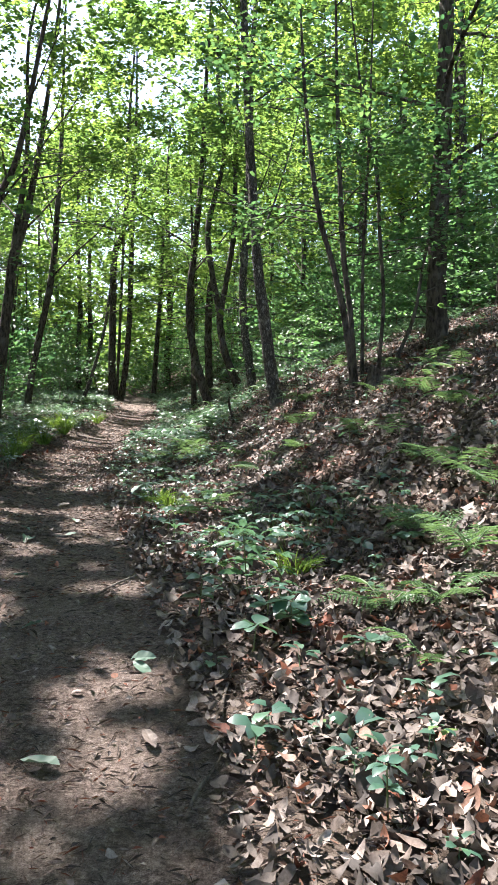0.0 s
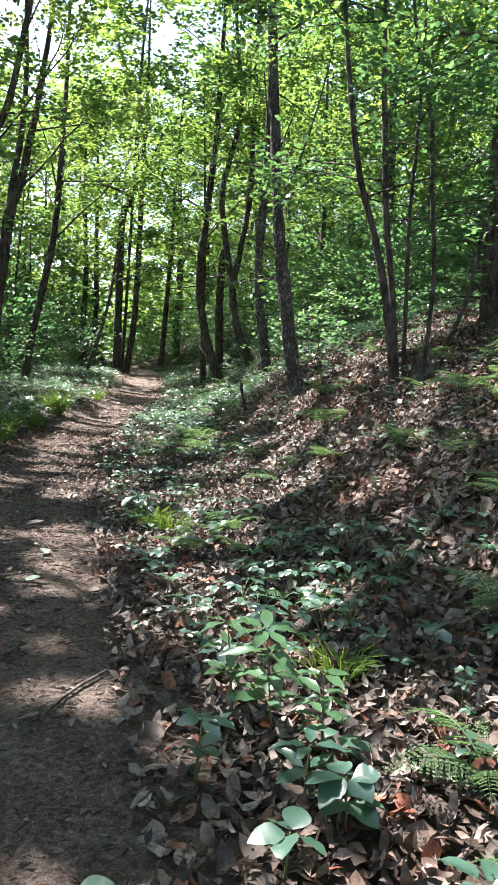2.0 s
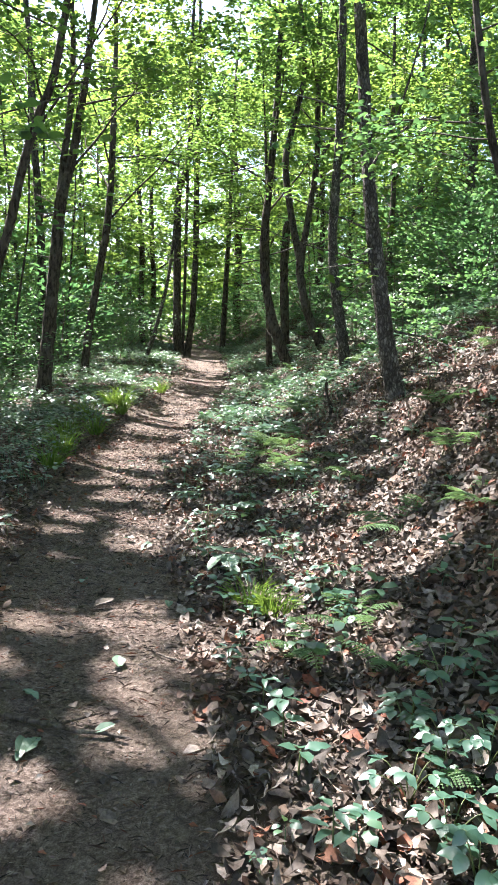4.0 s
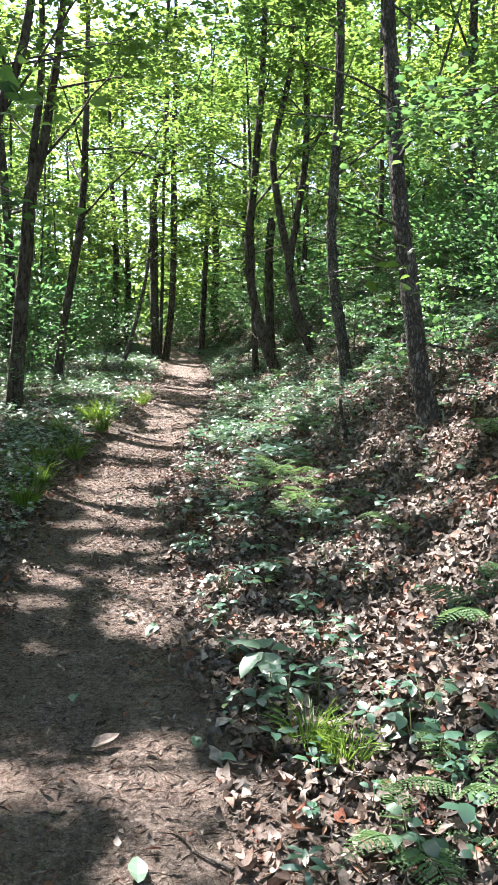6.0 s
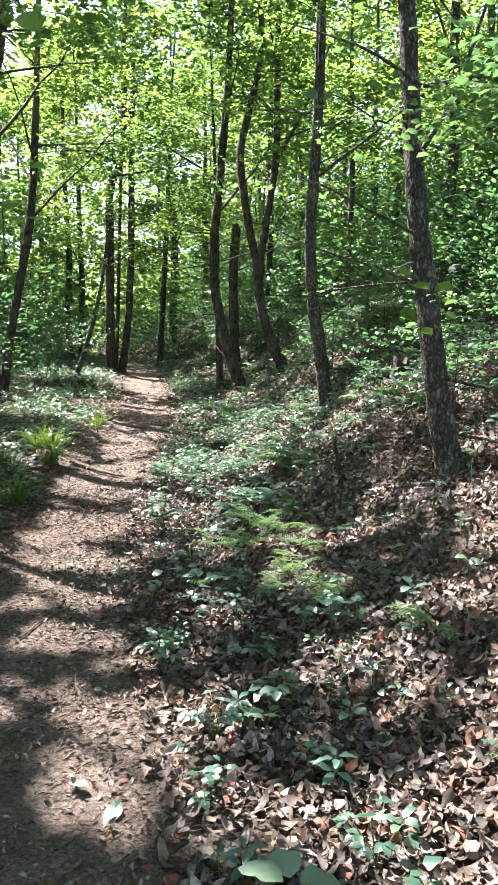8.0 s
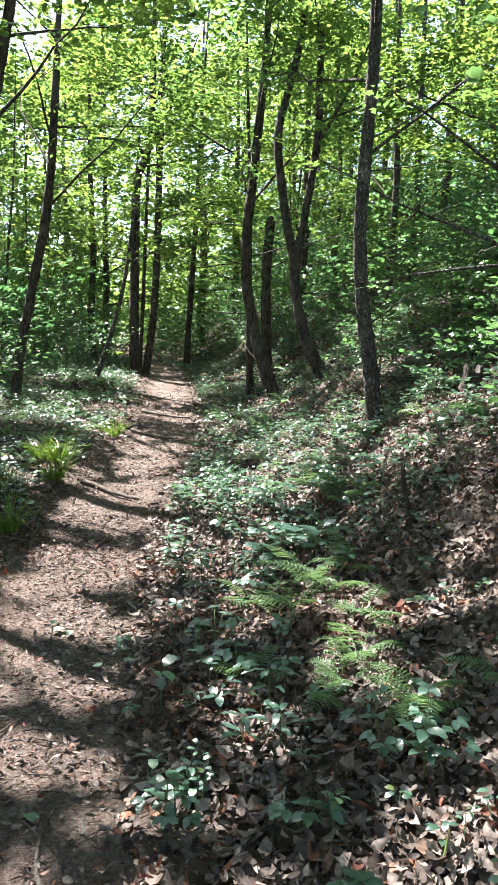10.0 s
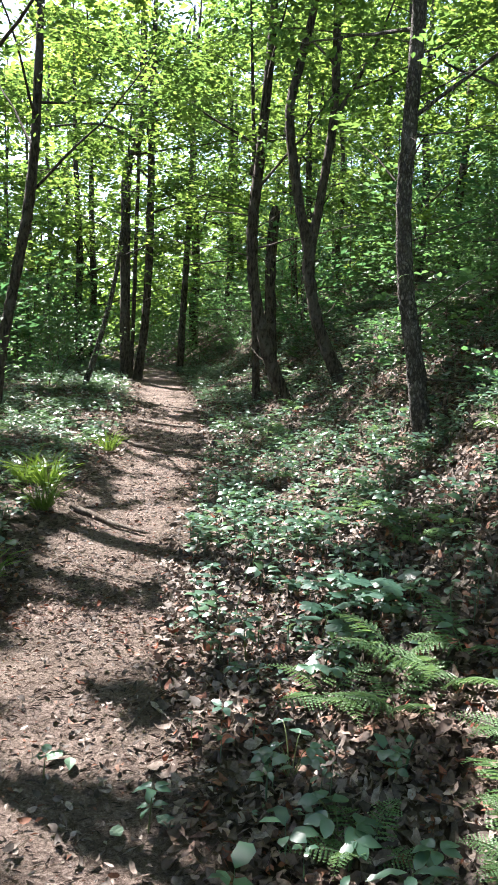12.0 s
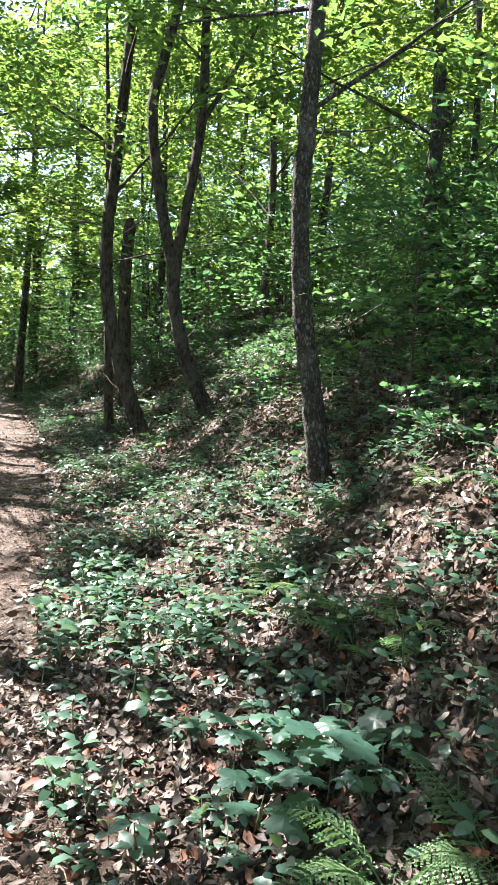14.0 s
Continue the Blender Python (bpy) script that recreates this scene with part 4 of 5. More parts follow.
def litter():
    g = np.random.default_rng(3)
    near = lambda u, x, y: np.where(u > HALF + 0.18, 1.0, np.where(u > HALF - 0.08, 0.55, np.where(u < -HALF - 0.25, 0.35, np.where(u < -HALF + 0.05, 0.2, np.where(y > 11, 0.2, np.where(y > 6.5, 0.07 + 0.35 * np.clip(u + 0.25, 0, 1), 0.035))))))
    x, y = scatter(150000, g, -3.6, 3.2, 0.2, 12.5, near)
    x2, y2 = scatter(34000, g, -6, 5, 12.5, 25, near)
    size = np.concatenate([0.02 + 0.065 * g.random(len(x)) ** 1.6, g.uniform(0.045, 0.1, len(x2))])
    x, y = np.concatenate([x, x2]), np.concatenate([y, y2])
    n = len(x)
    up = slope_up(x, y) + g.normal(0, 0.42, (n, 3))
    at = np.stack([x, y, ground(x, y) + 0.008 + g.uniform(0, 0.03, n)], -1)
    size = np.where((abs(across(x, y)) < HALF - 0.1) & (size > 0.05), size * 0.55, size)
    th = g.uniform(0, 6.283, n)
    along = np.stack([np.cos(th), np.sin(th), g.normal(0, 0.15, n)], -1)
    along = along - up * (along * unit(up)).sum(1, keepdims=True)
    width, curl, fold = size * g.uniform(0.28, 0.58, n), g.uniform(-0.25, 0.5, n), g.uniform(-0.5, 0.65, n)
    u = across(x, y)
    big = (size > 0.042) & (y < 11.8) & (u > -0.9) & (u < 1.7)
    small = (size < 0.036) & ~big
    rest = ~big & ~small
    v, f = joined([withered(at[big], along[big], up[big], size[big] * 1.05, width[big] * 1.1, curl[big], fold[big], g), curled(at[rest], along[rest], up[rest], size[rest], width[rest], curl[rest], fold[rest]),
                   blades(at[small], along[small], up[small], size[small], width[small], 0.2)])
    tagged(new("leaf_litter", mesh_of("leaf_litter", v, f, LITTER, True)), "dry brown and grey fallen leaves carpeting the bank", "leaf litter", kind="stuff")
    # dry needles and stalks over everything
    x, y = scatter(110000, g, -3.6, 2.6, 0.2, 12.5, lambda u, x, y: np.where(abs(u) < HALF + 0.2, 0.95, np.where(u > 0, 0.22, 0.12)))
    n = len(x)
    th, size = g.uniform(0, 6.283, n), 0.015 + 0.055 * g.random(n) ** 2
    at = np.stack([x, y, ground(x, y) + np.where(abs(across(x, y)) < HALF, 0.004, 0.03)], -1)
    v, f = blades(at, np.stack([np.cos(th), np.sin(th), g.normal(0, 0.12, n)], -1), slope_up(x, y) + g.normal(0, 0.2, (n, 3)), size, g.uniform(0.0015, 0.004, n), 0.05)
    tagged(new("needle_litter", mesh_of("needle_litter", v, f, LITTER)), "dry needles and stalks scattered over soil and leaves", "needle litter", kind="stuff")
    # crumbs of bark, needles and leaf on the trodden soil
    x, y = scatter(125000, g, -4.5, 1, 0.2, 21, lambda u, x, y: np.where(abs(u) < HALF + 0.15, 0.9, 0.0))
    n = len(x)
    th, size = g.uniform(0, 6.283, n), (0.006 + 0.03 * g.random(n) ** 3) * np.where(y > 11, 1.8, 1.0)
    at = np.stack([x, y, ground(x, y) + 0.004], -1)
    v, f = blades(at, np.stack([np.cos(th), np.sin(th), g.normal(0, 0.15, n)], -1), slope_up(x, y) + g.normal(0, 0.3, (n, 3)), size, size * g.uniform(0.2, 0.6, n), 0.1)
    tagged(new("trail_debris", mesh_of("trail_debris", v, f, LITTER)), "crumbs of bark and dry needles strewn on the trail", "debris", kind="stuff")


litter()


def undergrowth():
    """Low herbs in carpets, too many to count."""
    g = np.random.default_rng(9)
    cover = lambda u, x, y: np.where((u < -HALF - 0.25) & (y > 8.5), 0.9 * patchy(x, y) ** 0.7, np.where((u > HALF + 0.1) & (u < 5.5) & (y > 10.5), np.where(y > 12.3, 1.0, 0.8) * patchy(x, y, 1.3, 2) ** 0.8, np.where((u > HALF + 0.02) & (u < 1.6), 0.22 * patchy(x, y, 2.0, 1) ** 1.6, np.where((u > HALF) & (u < 5), 0.07, np.where(u < -HALF - 0.1, 0.12, 0)))))
    x, y = scatter(56000, g, -9, 4.5, 1, 31, cover)
    n = len(x)
    per = 5
    tall = g.uniform(0.04, 0.22, n) * np.where(y > 8, 1.0, 0.7)
    z = ground(x, y)
    at = np.repeat(np.stack([x, y, z + tall], -1), per, 0)
    th = np.tile(np.arange(per) * 6.283 / per, n) + np.repeat(g.uniform(0, 6.283, n), per) + g.normal(0, 0.3, n * per)
    out = np.stack([np.cos(th), np.sin(th), g.normal(0.02, 0.22, n * per)], -1)
    size = np.repeat(0.028 + 0.055 * g.random(n) ** 1.5 + np.where(y > 11.5, 0.015, 0), per) * g.uniform(0.7, 1.2, n * per)
    at = at + out * 0.012 - np.array([0, 0, 1]) * (g.uniform(0, 0.4, n * per) * np.repeat(tall, per))[:, None]
    near = np.repeat(y < 15, per)
    up = np.array([0, 0, 1.0]) + g.normal(0, 0.25, (n * per, 3))
    width = size * g.uniform(0.42, 0.66, n * per)
    leafy = joined([leaves(at[near], out[near], up[near], size[near], width[near]), blades(at[~near], out[~near], up[~near], size[~near], width[~near], 0.08)])
    foot = np.stack([x, y, z - 0.01], -1)
    stalk = blades(foot, np.stack([g.normal(0, 0.1, n), g.normal(0, 0.1, n), np.ones(n)], -1), g.normal(0, 1, (n, 3)), tall, np.full(n, 0.0035), 0.0)
    tagged(new("undergrowth", mesh_of("undergrowth", *joined([leafy, stalk]), HERB, True)), "low green woodland herbs growing in patches through leaf litter", "undergrowth", kind="stuff")


undergrowth()


def frond_mesh(length, seed, arch, lobes=5):
    """One fern frond along +x: midrib, and leaflets that carry small lobes."""
    g = np.random.default_rng(seed)
    n = 15
    s = np.linspace(0.16, 0.99, n)
    rib = lambda q: np.stack([length * q * (1 - 0.12 * arch * q), 0 * q, length * (arch * q * (1 - 0.95 * q))], -1)
    pieces = [tube(rib(np.linspace(0, 1, 9)), np.linspace(0.003, 0.0008, 9), 3)]
    ats, alongs, ups, ls, ws = [], [], [], [], []
    for k, q in enumerate(s):
        p = rib(np.array([q]))[0]
        reach = 0.24 * length * math.sin(math.pi * (0.2 + 0.8 * q) ** 0.62) * g.uniform(0.85, 1.1) + 0.008
        for sign in (1, -1):
            d = unit(np.array([0.45, sign, -0.15 + g.normal(0, 0.08)]))
            m = 0 if not lobes else 2 if reach < 0.05 else lobes
            ats.append(p); alongs.append(d); ups.append((g.normal(0, 0.1), g.normal(0, 0.1), 1)); ls.append(reach * 1.05); ws.append(reach * (0.11 if lobes else 0.26))
            for j in range(m):
                w = (j + 0.5) / m
                for side in (1, -1):
                    ats.append(p + d * reach * w)
                    alongs.append(d * 0.9 + side * np.array([0.9, -0.3 * sign, 0]))
                    ups.append((g.normal(0, 0.15), g.normal(0, 0.15), 1))
                    ls.append(reach * 0.115 * (1.15 - 0.85 * w) + 0.003)
                    ws.append(reach / m * 0.72)
    pieces.append(blades(*(np.array(a) for a in (ats, alongs, ups, ls, ws)), 0.05))
    return mesh_of("frond", *joined(pieces), FERN)


def fern(x, y, scale, turn, label, fronds, g):
    thing = new("fern")
    thing.location = (x, y, float(ground(x, y)))
    tagged(thing, label, "fern", "ferns on the forest floor")
    n = int(g.integers(3, 7))
    for k in range(n):
        f = part("frond", fronds[int(g.integers(len(fronds)))], thing)
        f.rotation_euler = (g.normal(0, 0.15), -g.uniform(-0.05, 0.35), turn + k * 6.283 / n + g.uniform(-0.4, 0.4))
        f.scale = [scale * g.uniform(0.75, 1.15)] * 3


def ferns():
    g = np.random.default_rng(41)
    fronds = [frond_mesh(0.4, k, a) for k, a in enumerate((0.55, 0.75, 0.45, 0.9))]
    plain = [frond_mesh(0.42, k + 9, a, 0) for k, a in enumerate((0.6, 0.8, 0.5))]
    pale = "pale green fern with feathery fronds in a sun patch"
    usual = "green fern with feathery fronds growing through leaf litter"
    for x, y, s, lab in ((0.75, 3.15, 1.0, pale), (0.55, 3.25, 0.8, pale), (0.62, 2.75, 0.75, pale), (-0.62, 9.75, 0.8, pale), (-0.78, 9.2, 0.7, pale), (-0.5, 9.5, 0.7, pale), (0.9, 3.85, 0.9, usual), (1.05, 4.7, 0.9, usual), (0.85, 4.1, 0.8, usual), (1.3, 5.6, 0.9, usual), (1.34, 7.25, 1.0, pale),
                         (1.15, 4.3, 1.0, usual), (1.35, 4.9, 1.1, usual), (1.0, 5.3, 0.9, usual), (1.25, 6.2, 1.0, usual), (1.55, 5.9, 1.0, usual), (0.8, 5.9, 0.9, usual), (1.6, 6.6, 1.0, usual), (1.2, 3.9, 1.0, pale), (0.95, 3.4, 1.0, pale), (1.1, 6.7, 0.9, usual), (0.45, 6.6, 0.8, usual), (-0.45, 5.5, 0.9, pale), (-0.25, 5.7, 0.9, usual), (0.1, 4.62, 0.75, usual), (-0.1, 5.3, 0.7, usual), (0.55, 8.3, 0.9, pale), (-0.74, 10.25, 1.1, usual), (-0.95, 10.2, 1.0, pale), (-1.2, 10.4, 0.9, usual), (-0.62, 10.45, 1.1, usual),
                         (-0.83, 9.0, 0.9, pale), (-0.7, 9.35, 0.9, usual), (-0.6, 11.7, 1.15, usual), (-0.65, 12.2, 1.1, usual), (-0.75, 12.7, 1.1, usual), (-0.42, 11.6, 1.0, usual), (-1.2, 9.35, 0.7, usual), (-0.48, 8.9, 0.8, usual), (0.3, 11.9, 0.8, usual)):
        fern(x, y, s, g.uniform(0, 6), lab, fronds, g)
    x, y = scatter(900, g, -9, 4, 3, 24, lambda u, x, y: np.where((u < -0.9) & (u > -3.5) & (y > 9), 0.5, np.where((u > 1.3) & (u < 4.5), 0.10 + 0.12 * (y > 12), 0)))
    for a, b in list(zip(x, y))[:140]:
        fern(a, b, g.uniform(0.6, 1.1), g.uniform(0, 6), usual, fronds if b < 11 else plain, g)


ferns()


def aim(g, az, rise, p):
    """The pose of a leaf whose stalk is at p, pointing az and rising by that many radians."""
    return Matrix.Translation(Vector(p)) @ Euler((g.normal(0, 0.2), -rise, az)).to_matrix().to_4x4()


def herb(name, label, height, leaves, shape, size, g, group="", mat=None, whorls=1, spread=0.15):
    """A small plant at the origin: a stem and its leaves in whorls."""
    thing = new(name)
    tagged(thing, label, "plant", group)
    top = np.array([g.normal(0, 0.1), g.normal(0, 0.1), 1]) * height
    s = np.linspace(0, 1, 6)[:, None]
    part("stem", mesh_of("stem", *tube(top * s + np.array([[0, 0, -0.02]]) * (1 - s), np.linspace(0.004, 0.002, 6), 5), STEM, True), thing)
    for w in range(whorls):
        p = top * (1 - 0.8 * w / max(whorls, 1))
        for k in range(leaves):
            az = k * 6.283 / leaves + w * 0.8 + g.uniform(-0.35, 0.35)
            piece = lobed(size * g.uniform(0.75, 1.15), int(g.integers(999))) if shape == "lobed" else blade(size * g.uniform(0.7, 1.15), size * (0.36 if shape == "lance" else 0.62 if shape == "oval" else 0.8), g.uniform(0.05, 0.4), 0.2, int(g.integers(999)))
            at = p + np.array([math.cos(az), math.sin(az), 0]) * spread * size
            part("leaf", mesh_of("leaf", *moved(piece, aim(g, az, g.uniform(-0.25, 0.45), at)), mat or HERB, True), thing)
    return thing


def trefoil(label, stalks, size, height, g, group=""):
    """A plant of several stalks, each with three leaflets."""
    thing = new("trefoil_plant")
    tagged(thing, label, "plant", group)
    for k in range(stalks):
        az = k * 6.283 / stalks + g.uniform(-0.4, 0.4)
        h, d = height * g.uniform(0.7, 1.1), height * g.uniform(0.3, 0.9)
        end = np.array([math.cos(az) * d, math.sin(az) * d, h])
        s = np.linspace(0, 1, 6)[:, None]
        line = end * s * np.array([[1, 1, 0]]) + np.array([[0, 0, h]]) * np.sin(s * 1.57)
        stalk = part("stalk", mesh_of("stalk", *tube(line, np.linspace(0.003, 0.0015, 6), 4), STEM, True), thing)
        for j in (-1.1, 0, 1.1):
            part("leaflet", mesh_of("leaflet", *moved(blade(size * g.uniform(0.85, 1.1), size * 0.6, 0.2, 0.2, int(g.integers(999))), aim(g, az + j, g.uniform(-0.2, 0.1), end)), HERB, True), stalk)
    return thing


def set_down(thing, x, y, turn, scale=1.0):
    thing.matrix_basis = pose(x, y, float(ground(x, y)), 0, 0, turn) @ Matrix.Diagonal((scale, scale, scale, 1))


def plants():
    g = np.random.default_rng(15)
    # single plants that the trail passes close by
    set_down(herb("leafy_shoot", "bright leafy shoot with narrow leaves at the trail edge", 0.34, 6, "lance", 0.105, g, mat=YOUNG, whorls=4), 0.0, 3.5, 20)
    set_down(herb("leafy_shoot", "bright leafy shoot with narrow leaves at the trail edge", 0.27, 6, "lance", 0.095, g, mat=YOUNG, whorls=3), -0.12, 3.62, 120)
    set_down(herb("leafy_shoot", "bright leafy shoot with narrow leaves at the trail edge", 0.24, 5, "lance", 0.09, g, mat=YOUNG, whorls=3), 0.14, 3.45, 220)
    set_down(herb("round_leaved_plant", "low plant with pale rounded leaves on litter", 0.14, 6, "round", 0.085, g, whorls=2), 0.17, 3.1, 0)
    set_down(herb("round_leaved_plant", "low plant with pale rounded leaves on litter", 0.1, 5, "round", 0.085, g, whorls=1), 0.02, 2.95, 50)
    set_down(herb("round_leaved_plant", "low plant with pale rounded leaves on litter", 0.09, 5, "oval", 0.1, g, whorls=1), 0.41, 2.85, 50)
    set_down(herb("drooping_plant", "plant with large drooping grey-green leaves beside the trail", 0.12, 5, "oval", 0.165, g, mat=GREENFALL, whorls=1), -0.91, 6.6, 10)
    for x, y, t in ((-0.88, 11.1, 0), (-1.02, 11.18, 80), (-0.74, 10.98, 160), (-0.95, 10.95, 230), (-1.2, 10.95, 60), (-1.1, 11.3, 10)):
        set_down(herb("lobed_plant", "low plant with broad lobed blue-green leaves", 0.15, 5, "lobed", 0.12, g, "lobed-leaf plants in the litter", whorls=1, spread=0.6), x, y, t)
    # kinds that repeat
    tref = [trefoil("low plant with leaflets in threes on the litter", k, s, h, g, "three-leaved plants") for k, s, h in ((6, 0.062, 0.13), (8, 0.055, 0.16), (6, 0.07, 0.11))]
    places = [(0.0, 4.7), (0.12, 4.66), (0.25, 4.9), (-0.13, 4.52), (0.38, 4.91), (0.2, 4.4), (0.35, 4.6), (0.45, 4.4), (0.0, 4.2), (0.2, 4.15), (0.54, 4.58), (-0.1, 4.9), (0.05, 5.05), (0.8, 4.05), (0.76, 3.8), (-0.05, 4.35), (0.3, 4.25),
              (-0.36, 6.02), (-0.3, 6.15), (-0.62, 6.8), (-1.2, 10.55), (-1.05, 10.8), (-1.4, 9.8), (-1.27, 9.41), (-0.5, 8.5), (-0.69, 8.6), (-1.0, 8.25), (-1.44, 8.3), (-1.15, 7.6), (-0.9, 7.8), (-0.5, 8.65), (-0.84, 10.9)]
    for k, (x, y) in enumerate(places):
        t = tref[k % 3] if k < 3 else copy_thing(tref[k % 3], Matrix())
        set_down(t, x, y, g.uniform(0, 360), g.uniform(0.8, 1.2))
    seed = [herb("seedling", "small green seedling with a few oval leaves", h, n, s, z, g, "seedlings on the forest floor", whorls=w) for h, n, s, z, w in ((0.09, 4, "oval", 0.065, 1), (0.14, 4, "lance", 0.08, 2), (0.06, 5, "round", 0.045, 1), (0.17, 5, "oval", 0.06, 2))]
    fixed = [(-0.65, 5.2), (-0.75, 5.35), (-0.6, 5.0), (-0.86, 6.4), (-0.89, 6.5), (-0.8, 6.3), (-0.55, 5.1), (-0.5, 4.8), (-0.45, 4.6), (-0.35, 4.3), (-0.3, 4.1), (-0.25, 3.95), (-1.33, 9.02), (-1.3, 9.1), (-1.71, 9.03), (-1.87, 9.54), (-2.29, 9.83), (-1.07, 8.73), (-0.83, 9.06), (0.35, 2.0)]
    x, y = scatter(3000, g, -4, 2.5, 3, 14, lambda u, x, y: np.where((u > HALF + 0.05) & (u < 1.5), 0.16, np.where((u > 1.4) & (u < 3.8), 0.045, np.where(u < -0.6, 0.04, 0))))
    for k, (a, b) in enumerate(fixed + list(zip(x, y))[:130]):
        t = seed[k % 4] if k < 4 else copy_thing(seed[k % 4], Matrix())
        set_down(t, a, b, g.uniform(0, 360), g.uniform(0.6, 1.2))


plants()


def grass_tufts():
    g = np.random.default_rng(31)
    for x, y, s in ((-3.45, 14.1, 1.2), (-3.7, 14.3, 1.0), (-3.3, 13.4, 0.9), (-3.15, 11.6, 1.0), (-3.3, 11.0, 1.0), (-2.95, 9.4, 0.8), (-3.1, 10.2, 0.9), (-3.6, 12.6, 1.0), (-3.3, 16.2, 0.9), (-0.72, 6.05, 0.5), (-0.6, 5.95, 0.45), (0.22, 3.85, 0.45)):
        n = 90
        th, lean = g.uniform(0, 6.283, n), g.uniform(0.1, 0.9, n)
        foot = np.stack([np.cos(th), np.sin(th), 0 * th], -1) * g.uniform(0, 0.07, (n, 1))
        d = np.stack([np.cos(th) * lean, np.sin(th) * lean, np.ones(n)], -1)
        length = s * g.uniform(0.12, 0.3, n)
        low = blades(foot, d, g.normal(0, 1, (n, 3)), length, np.full(n, 0.007), 0.0)
        high = blades(foot + unit(d) * length[:, None] * 0.8, d * (1.6, 1.6, 0.3), g.normal(0, 1, (n, 3)), length * 0.6, np.full(n, 0.005), 0.0)
        thing = tagged(new("grass_tuft"), "tuft of bright green grass at the trail edge", "grass", "grass tufts")
        thing.location = (x, y, float(ground(x, y)))
        part("grass", mesh_of("grass", *joined([low, high]), GRASS), thing)


grass_tufts()


def sticks():
    """Fallen branches and twigs."""
    g = np.random.default_rng(51)
    given = [(0.6, 4.75, 1.5, 0.9, 0.028, "dark fallen branch lying across the bank"), (0.35, 2.6, 0.7, -0.8, 0.008, "thin dry stick on leaf litter"), (0.15, 2.3, 0.5, -1.3, 0.006, "thin dry stick on leaf litter"), (-0.1, 2.15, 0.35, 1.4, 0.006, "thin dry stick on the trail"),
             (-1.4, 4.9, 0.7, -0.2, 0.014, "dark dead branch lying on the trail"), (-1.0, 11.6, 0.6, -0.3, 0.012, "dark dead branch among ferns"), (0.0, 11.8, 1.6, 0.75, 0.02, "pale fallen branch on the slope"), (-0.2, 11.2, 1.3, 0.8, 0.014, "pale fallen branch on the slope"), (-0.2, 10.9, 0.9, 0.6, 0.01, "thin dry stick on leaf litter"),
             (-0.2, 6.5, 0.6, 0.4, 0.008, "thin dry stick on leaf litter"), (0.25, 3.6, 0.5, 0.2, 0.008, "thin dry stick on leaf litter"), (-1.8, 9.9, 0.3, 0.4, 0.008, "thin dry stick on the trail"), (-2.2, 8.9, 0.5, 1.2, 0.007, "thin dry stick on the trail"), (-2.75, 13.3, 1.0, -0.7, 0.03, "bare tree root crossing the trail"), (-2.9, 18.5, 1.0, -0.4, 0.03, "bare tree root crossing the trail"), (-2.8, 16.6, 0.9, -0.5, 0.025, "bare tree root crossing the trail")]
    x, y = scatter(400, g, -4, 3, 1.5, 13, lambda u, x, y: np.where(u > 0.3, 0.3, 0.12))
    for a, b in list(zip(x, y))[:70]:
        given.append((a, b, g.uniform(0.15, 0.7), g.uniform(0, 3.14), g.uniform(0.003, 0.009), "thin dry stick on leaf litter"))
    for x, y, length, az, r, label in given:
        s = np.linspace(-0.5, 0.5, 10)
        px, py = x + s * length * math.cos(az) + 0.04 * length * np.sin(5 * s + x), y + s * length * math.sin(az) + g.normal(0, 0.01 * length, 10)
        line = np.stack([px, py, ground(px, py) + r * 0.8 + 0.008], -1)
        base = line[5].copy()
        pieces = [tube(line - base, np.linspace(r, r * 0.5, 10), 6, 0.15, 1)]
        if length > 0.5 and "root" not in label:
            e = line[6] + np.array([math.cos(az + 0.7), math.sin(az + 0.7), 0]) * length * 0.25
            e[2] = float(ground(e[0], e[1])) + r + 0.02
            q = np.linspace(0, 1, 5)[:, None]
            pieces.append(tube(line[6] * (1 - q) + e * q - base, np.linspace(r * 0.5, r * 0.25, 5), 5))
        ob = new("root" if "root" in label else "stick", mesh_of("stick", *joined(pieces), TWIG, True))
        ob.location = base
        tagged(ob, label, "root" if "root" in label else "stick", "sticks on the forest floor" if "root" not in label else "")


sticks()


def broken_stem(x, y, height, r):
    """A dead stem snapped off above the ground, its splinters standing up."""
    s = np.linspace(0, 1, 14)
    line = np.stack([0.035 * np.sin(5 * s) + 0.02 * s, 0.02 * np.sin(4 * s + 1), -0.05 + (height + 0.05) * s], -1)
    wide = r * (1.5 - 0.75 * s + 0.25 * np.sin(17 * s))
    pieces = [tube(line, wide, 9, 0.35, 5)]
    for k in range(4):
        q = np.linspace(0, 1, 4)[:, None]
        d = np.array([0.5 * r * math.cos(1.6 * k), 0.5 * r * math.sin(1.6 * k), 0])
        pieces.append(tube(line[-2] + d + q * (d * 0.8 + np.array([0, 0, 0.04 + 0.022 * k])), np.linspace(0.4, 0.08, 4) * r, 5))
    ob = new("broken_stem", mesh_of("broken_stem", *joined(pieces), BARK, True))
    ob.location = (x, y, float(ground(x, y)))
    tagged(ob, "dark rotten stem snapped off above ferns and litter", "broken stem")


broken_stem(-0.31, 10.56, 0.42, 0.018)


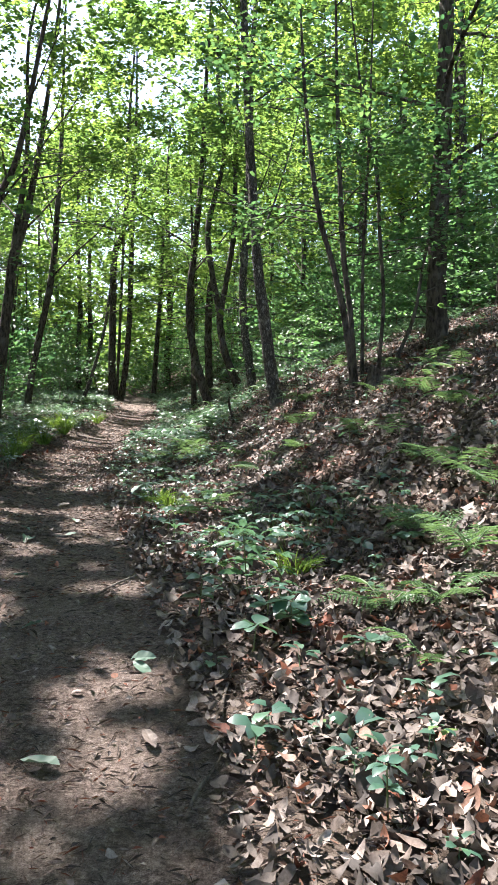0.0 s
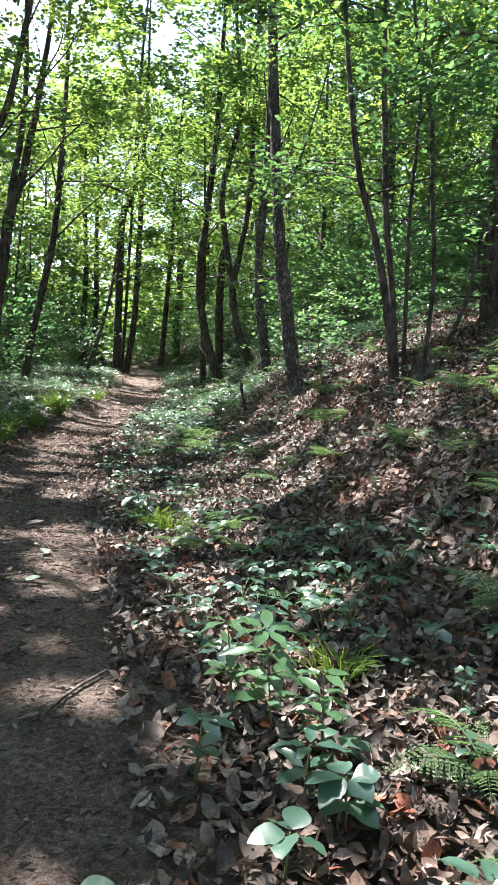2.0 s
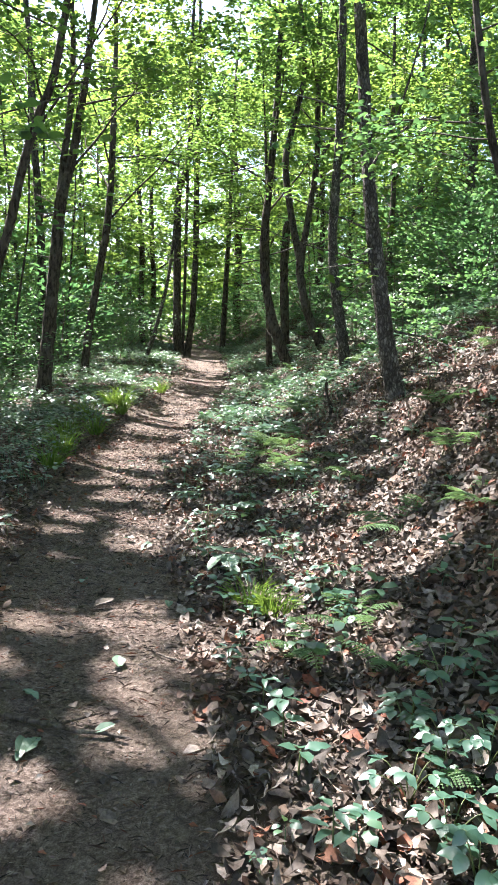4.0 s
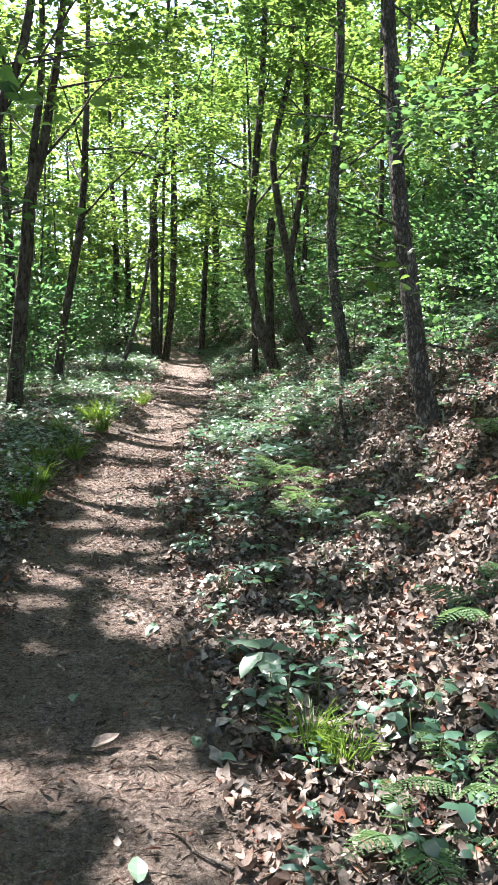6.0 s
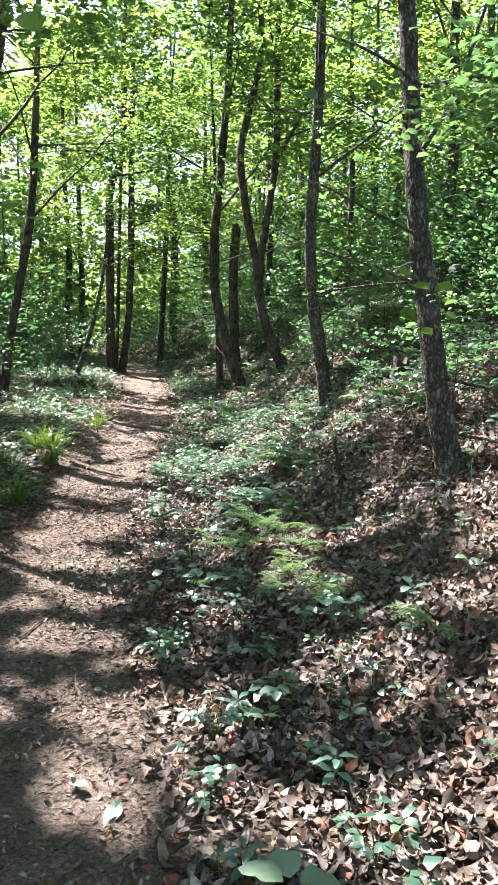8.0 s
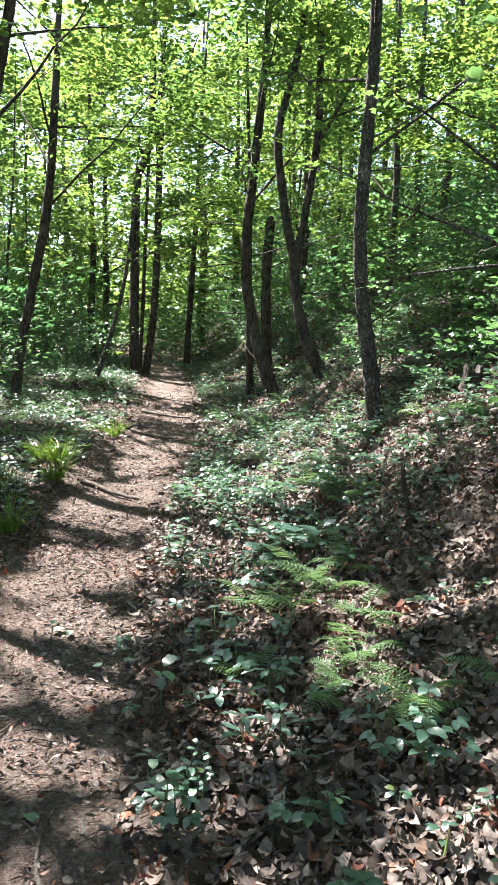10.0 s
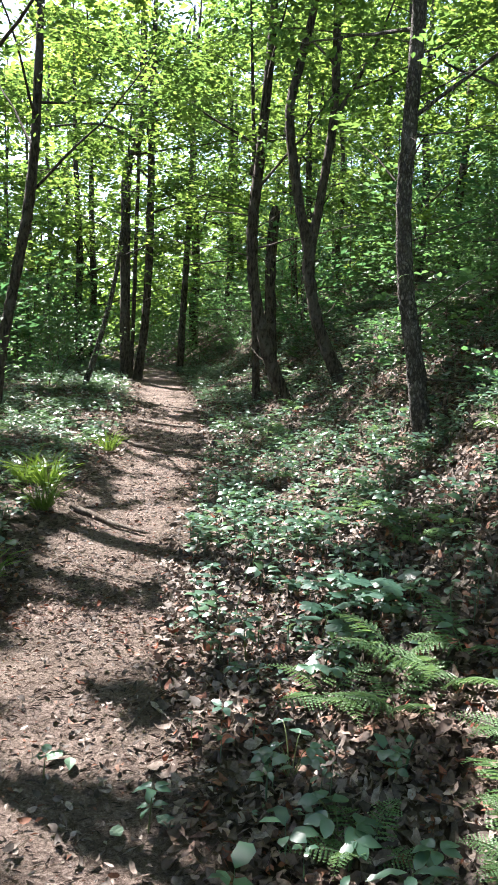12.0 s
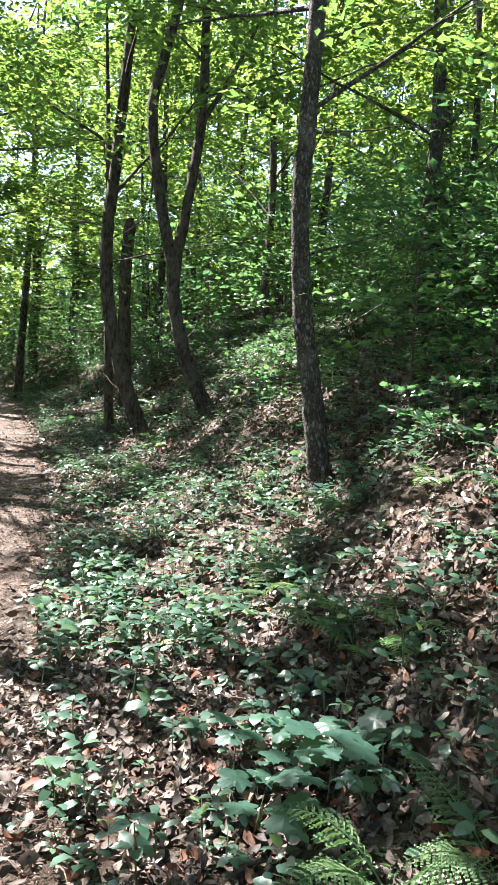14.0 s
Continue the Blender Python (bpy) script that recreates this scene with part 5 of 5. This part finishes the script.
def stump(x, y, height, r, label):
    """A rotten stump: flared, furrowed foot and a ragged top with splinters of uneven height."""
    g = np.random.default_rng(int(100 * height))
    n, sides = 12, 22
    s, th = np.linspace(0, 1, n), np.arange(sides) * 6.283 / sides
    furrow = 0.16 * np.sin(5 * th + 0.6) + 0.1 * np.sin(9 * th + 2) + g.normal(0, 0.06, sides)
    top = height * (0.82 + 0.14 * np.sin(2 * th + 1) + g.uniform(-0.06, 0.07, sides))
    ring = []
    for q in s:
        rr = r * (0.72 + 0.75 * (1 - q) ** 3 + 0.05 * np.sin(7 * q)) * (1 + furrow * (0.6 + 0.8 * (1 - q)) + g.normal(0, 0.04, sides))
        ring.append(np.stack([rr * np.cos(th) + 0.1 * height * q, rr * np.sin(th), -0.12 + (top + 0.12) * q], -1))
    for q, k in ((0.7, 0.93), (0.35, 0.75), (0.02, 0.6)):
        ring.append(np.stack([r * 0.72 * q * np.cos(th) + 0.1 * height, r * 0.72 * q * np.sin(th), top * k], -1))
    rows = len(ring)
    i, j = np.meshgrid(np.arange(rows - 1), np.arange(sides), indexing="ij")
    k = (j + 1) % sides
    quads = np.stack([i * sides + j, i * sides + k, (i + 1) * sides + k, (i + 1) * sides + j], -1).reshape(-1, 4)
    ob = new("stump", mesh_of("stump", np.concatenate(ring), [quads], BARK, True))
    ob.location = (x, y, float(ground(x, y)))
    tagged(ob, label, "stump")


stump(0.55, 12.5, 0.24, 0.1, "dark rotten tree stump among leafy plants")
stump(1.14, 7.12, 0.16, 0.14, "low dark rotten stump at the foot of saplings")


def fallen_leaves():
    """Larger leaves that lie singly."""
    g = np.random.default_rng(61)
    green = [(-0.42, 2.89), (-0.84, 3.23), (-1.67, 7.26), (-1.46, 7.14), (-1.12, 5.99), (-1.05, 5.96), (-1.66, 6.38), (-0.41, 2.87), (-1.37, 4.78), (-1.33, 4.7), (-1.15, 4.85), (-1.2, 5.35), (-1.3, 3.95), (-1.1, 3.9), (-1.5, 5.1), (-0.5, 2.2), (-1.9, 8.3), (-1.95, 9.5), (-1.85, 9.6), (-2.3, 9.9), (-2.2, 9.85)]
    brown = [(-0.19, 2.95), (-0.22, 2.9), (0.3, 2.5), (0.5, 2.9), (0.75, 3.0), (-1.05, 6.3), (-0.98, 6.1), (-0.35, 3.3), (-0.7, 3.6), (-0.3, 2.4), (-1.15, 6.6), (-1.9, 9.9), (-2.3, 10.6), (-1.5, 6.0), (-1.0, 4.4), (-0.9, 4.1)]
    for k, (x, y) in enumerate(green + brown):
        fresh = k < len(green)
        piece = blade(g.uniform(0.075, 0.12), g.uniform(0.04, 0.062), g.uniform(-0.15, 0.25), g.uniform(0.1, 0.5), k)
        ob = new("fallen_leaf", mesh_of("fallen_leaf", *piece, GREENFALL if fresh else LITTER))
        n = slope_up(np.array(x), np.array(y))
        ob.matrix_basis = Matrix.Translation((x, y, float(ground(x, y)) + 0.022)) @ Vector((0, 0, 1)).rotation_difference(Vector(n)).to_matrix().to_4x4() @ pose(0, 0, 0, g.normal(0, 12), g.normal(0, 8), g.uniform(0, 360))
        tagged(ob, "pale green fallen leaf lying on the dirt trail" if fresh else "large dry tan leaf lying on the ground", "leaf", "single fallen leaves")


fallen_leaves()
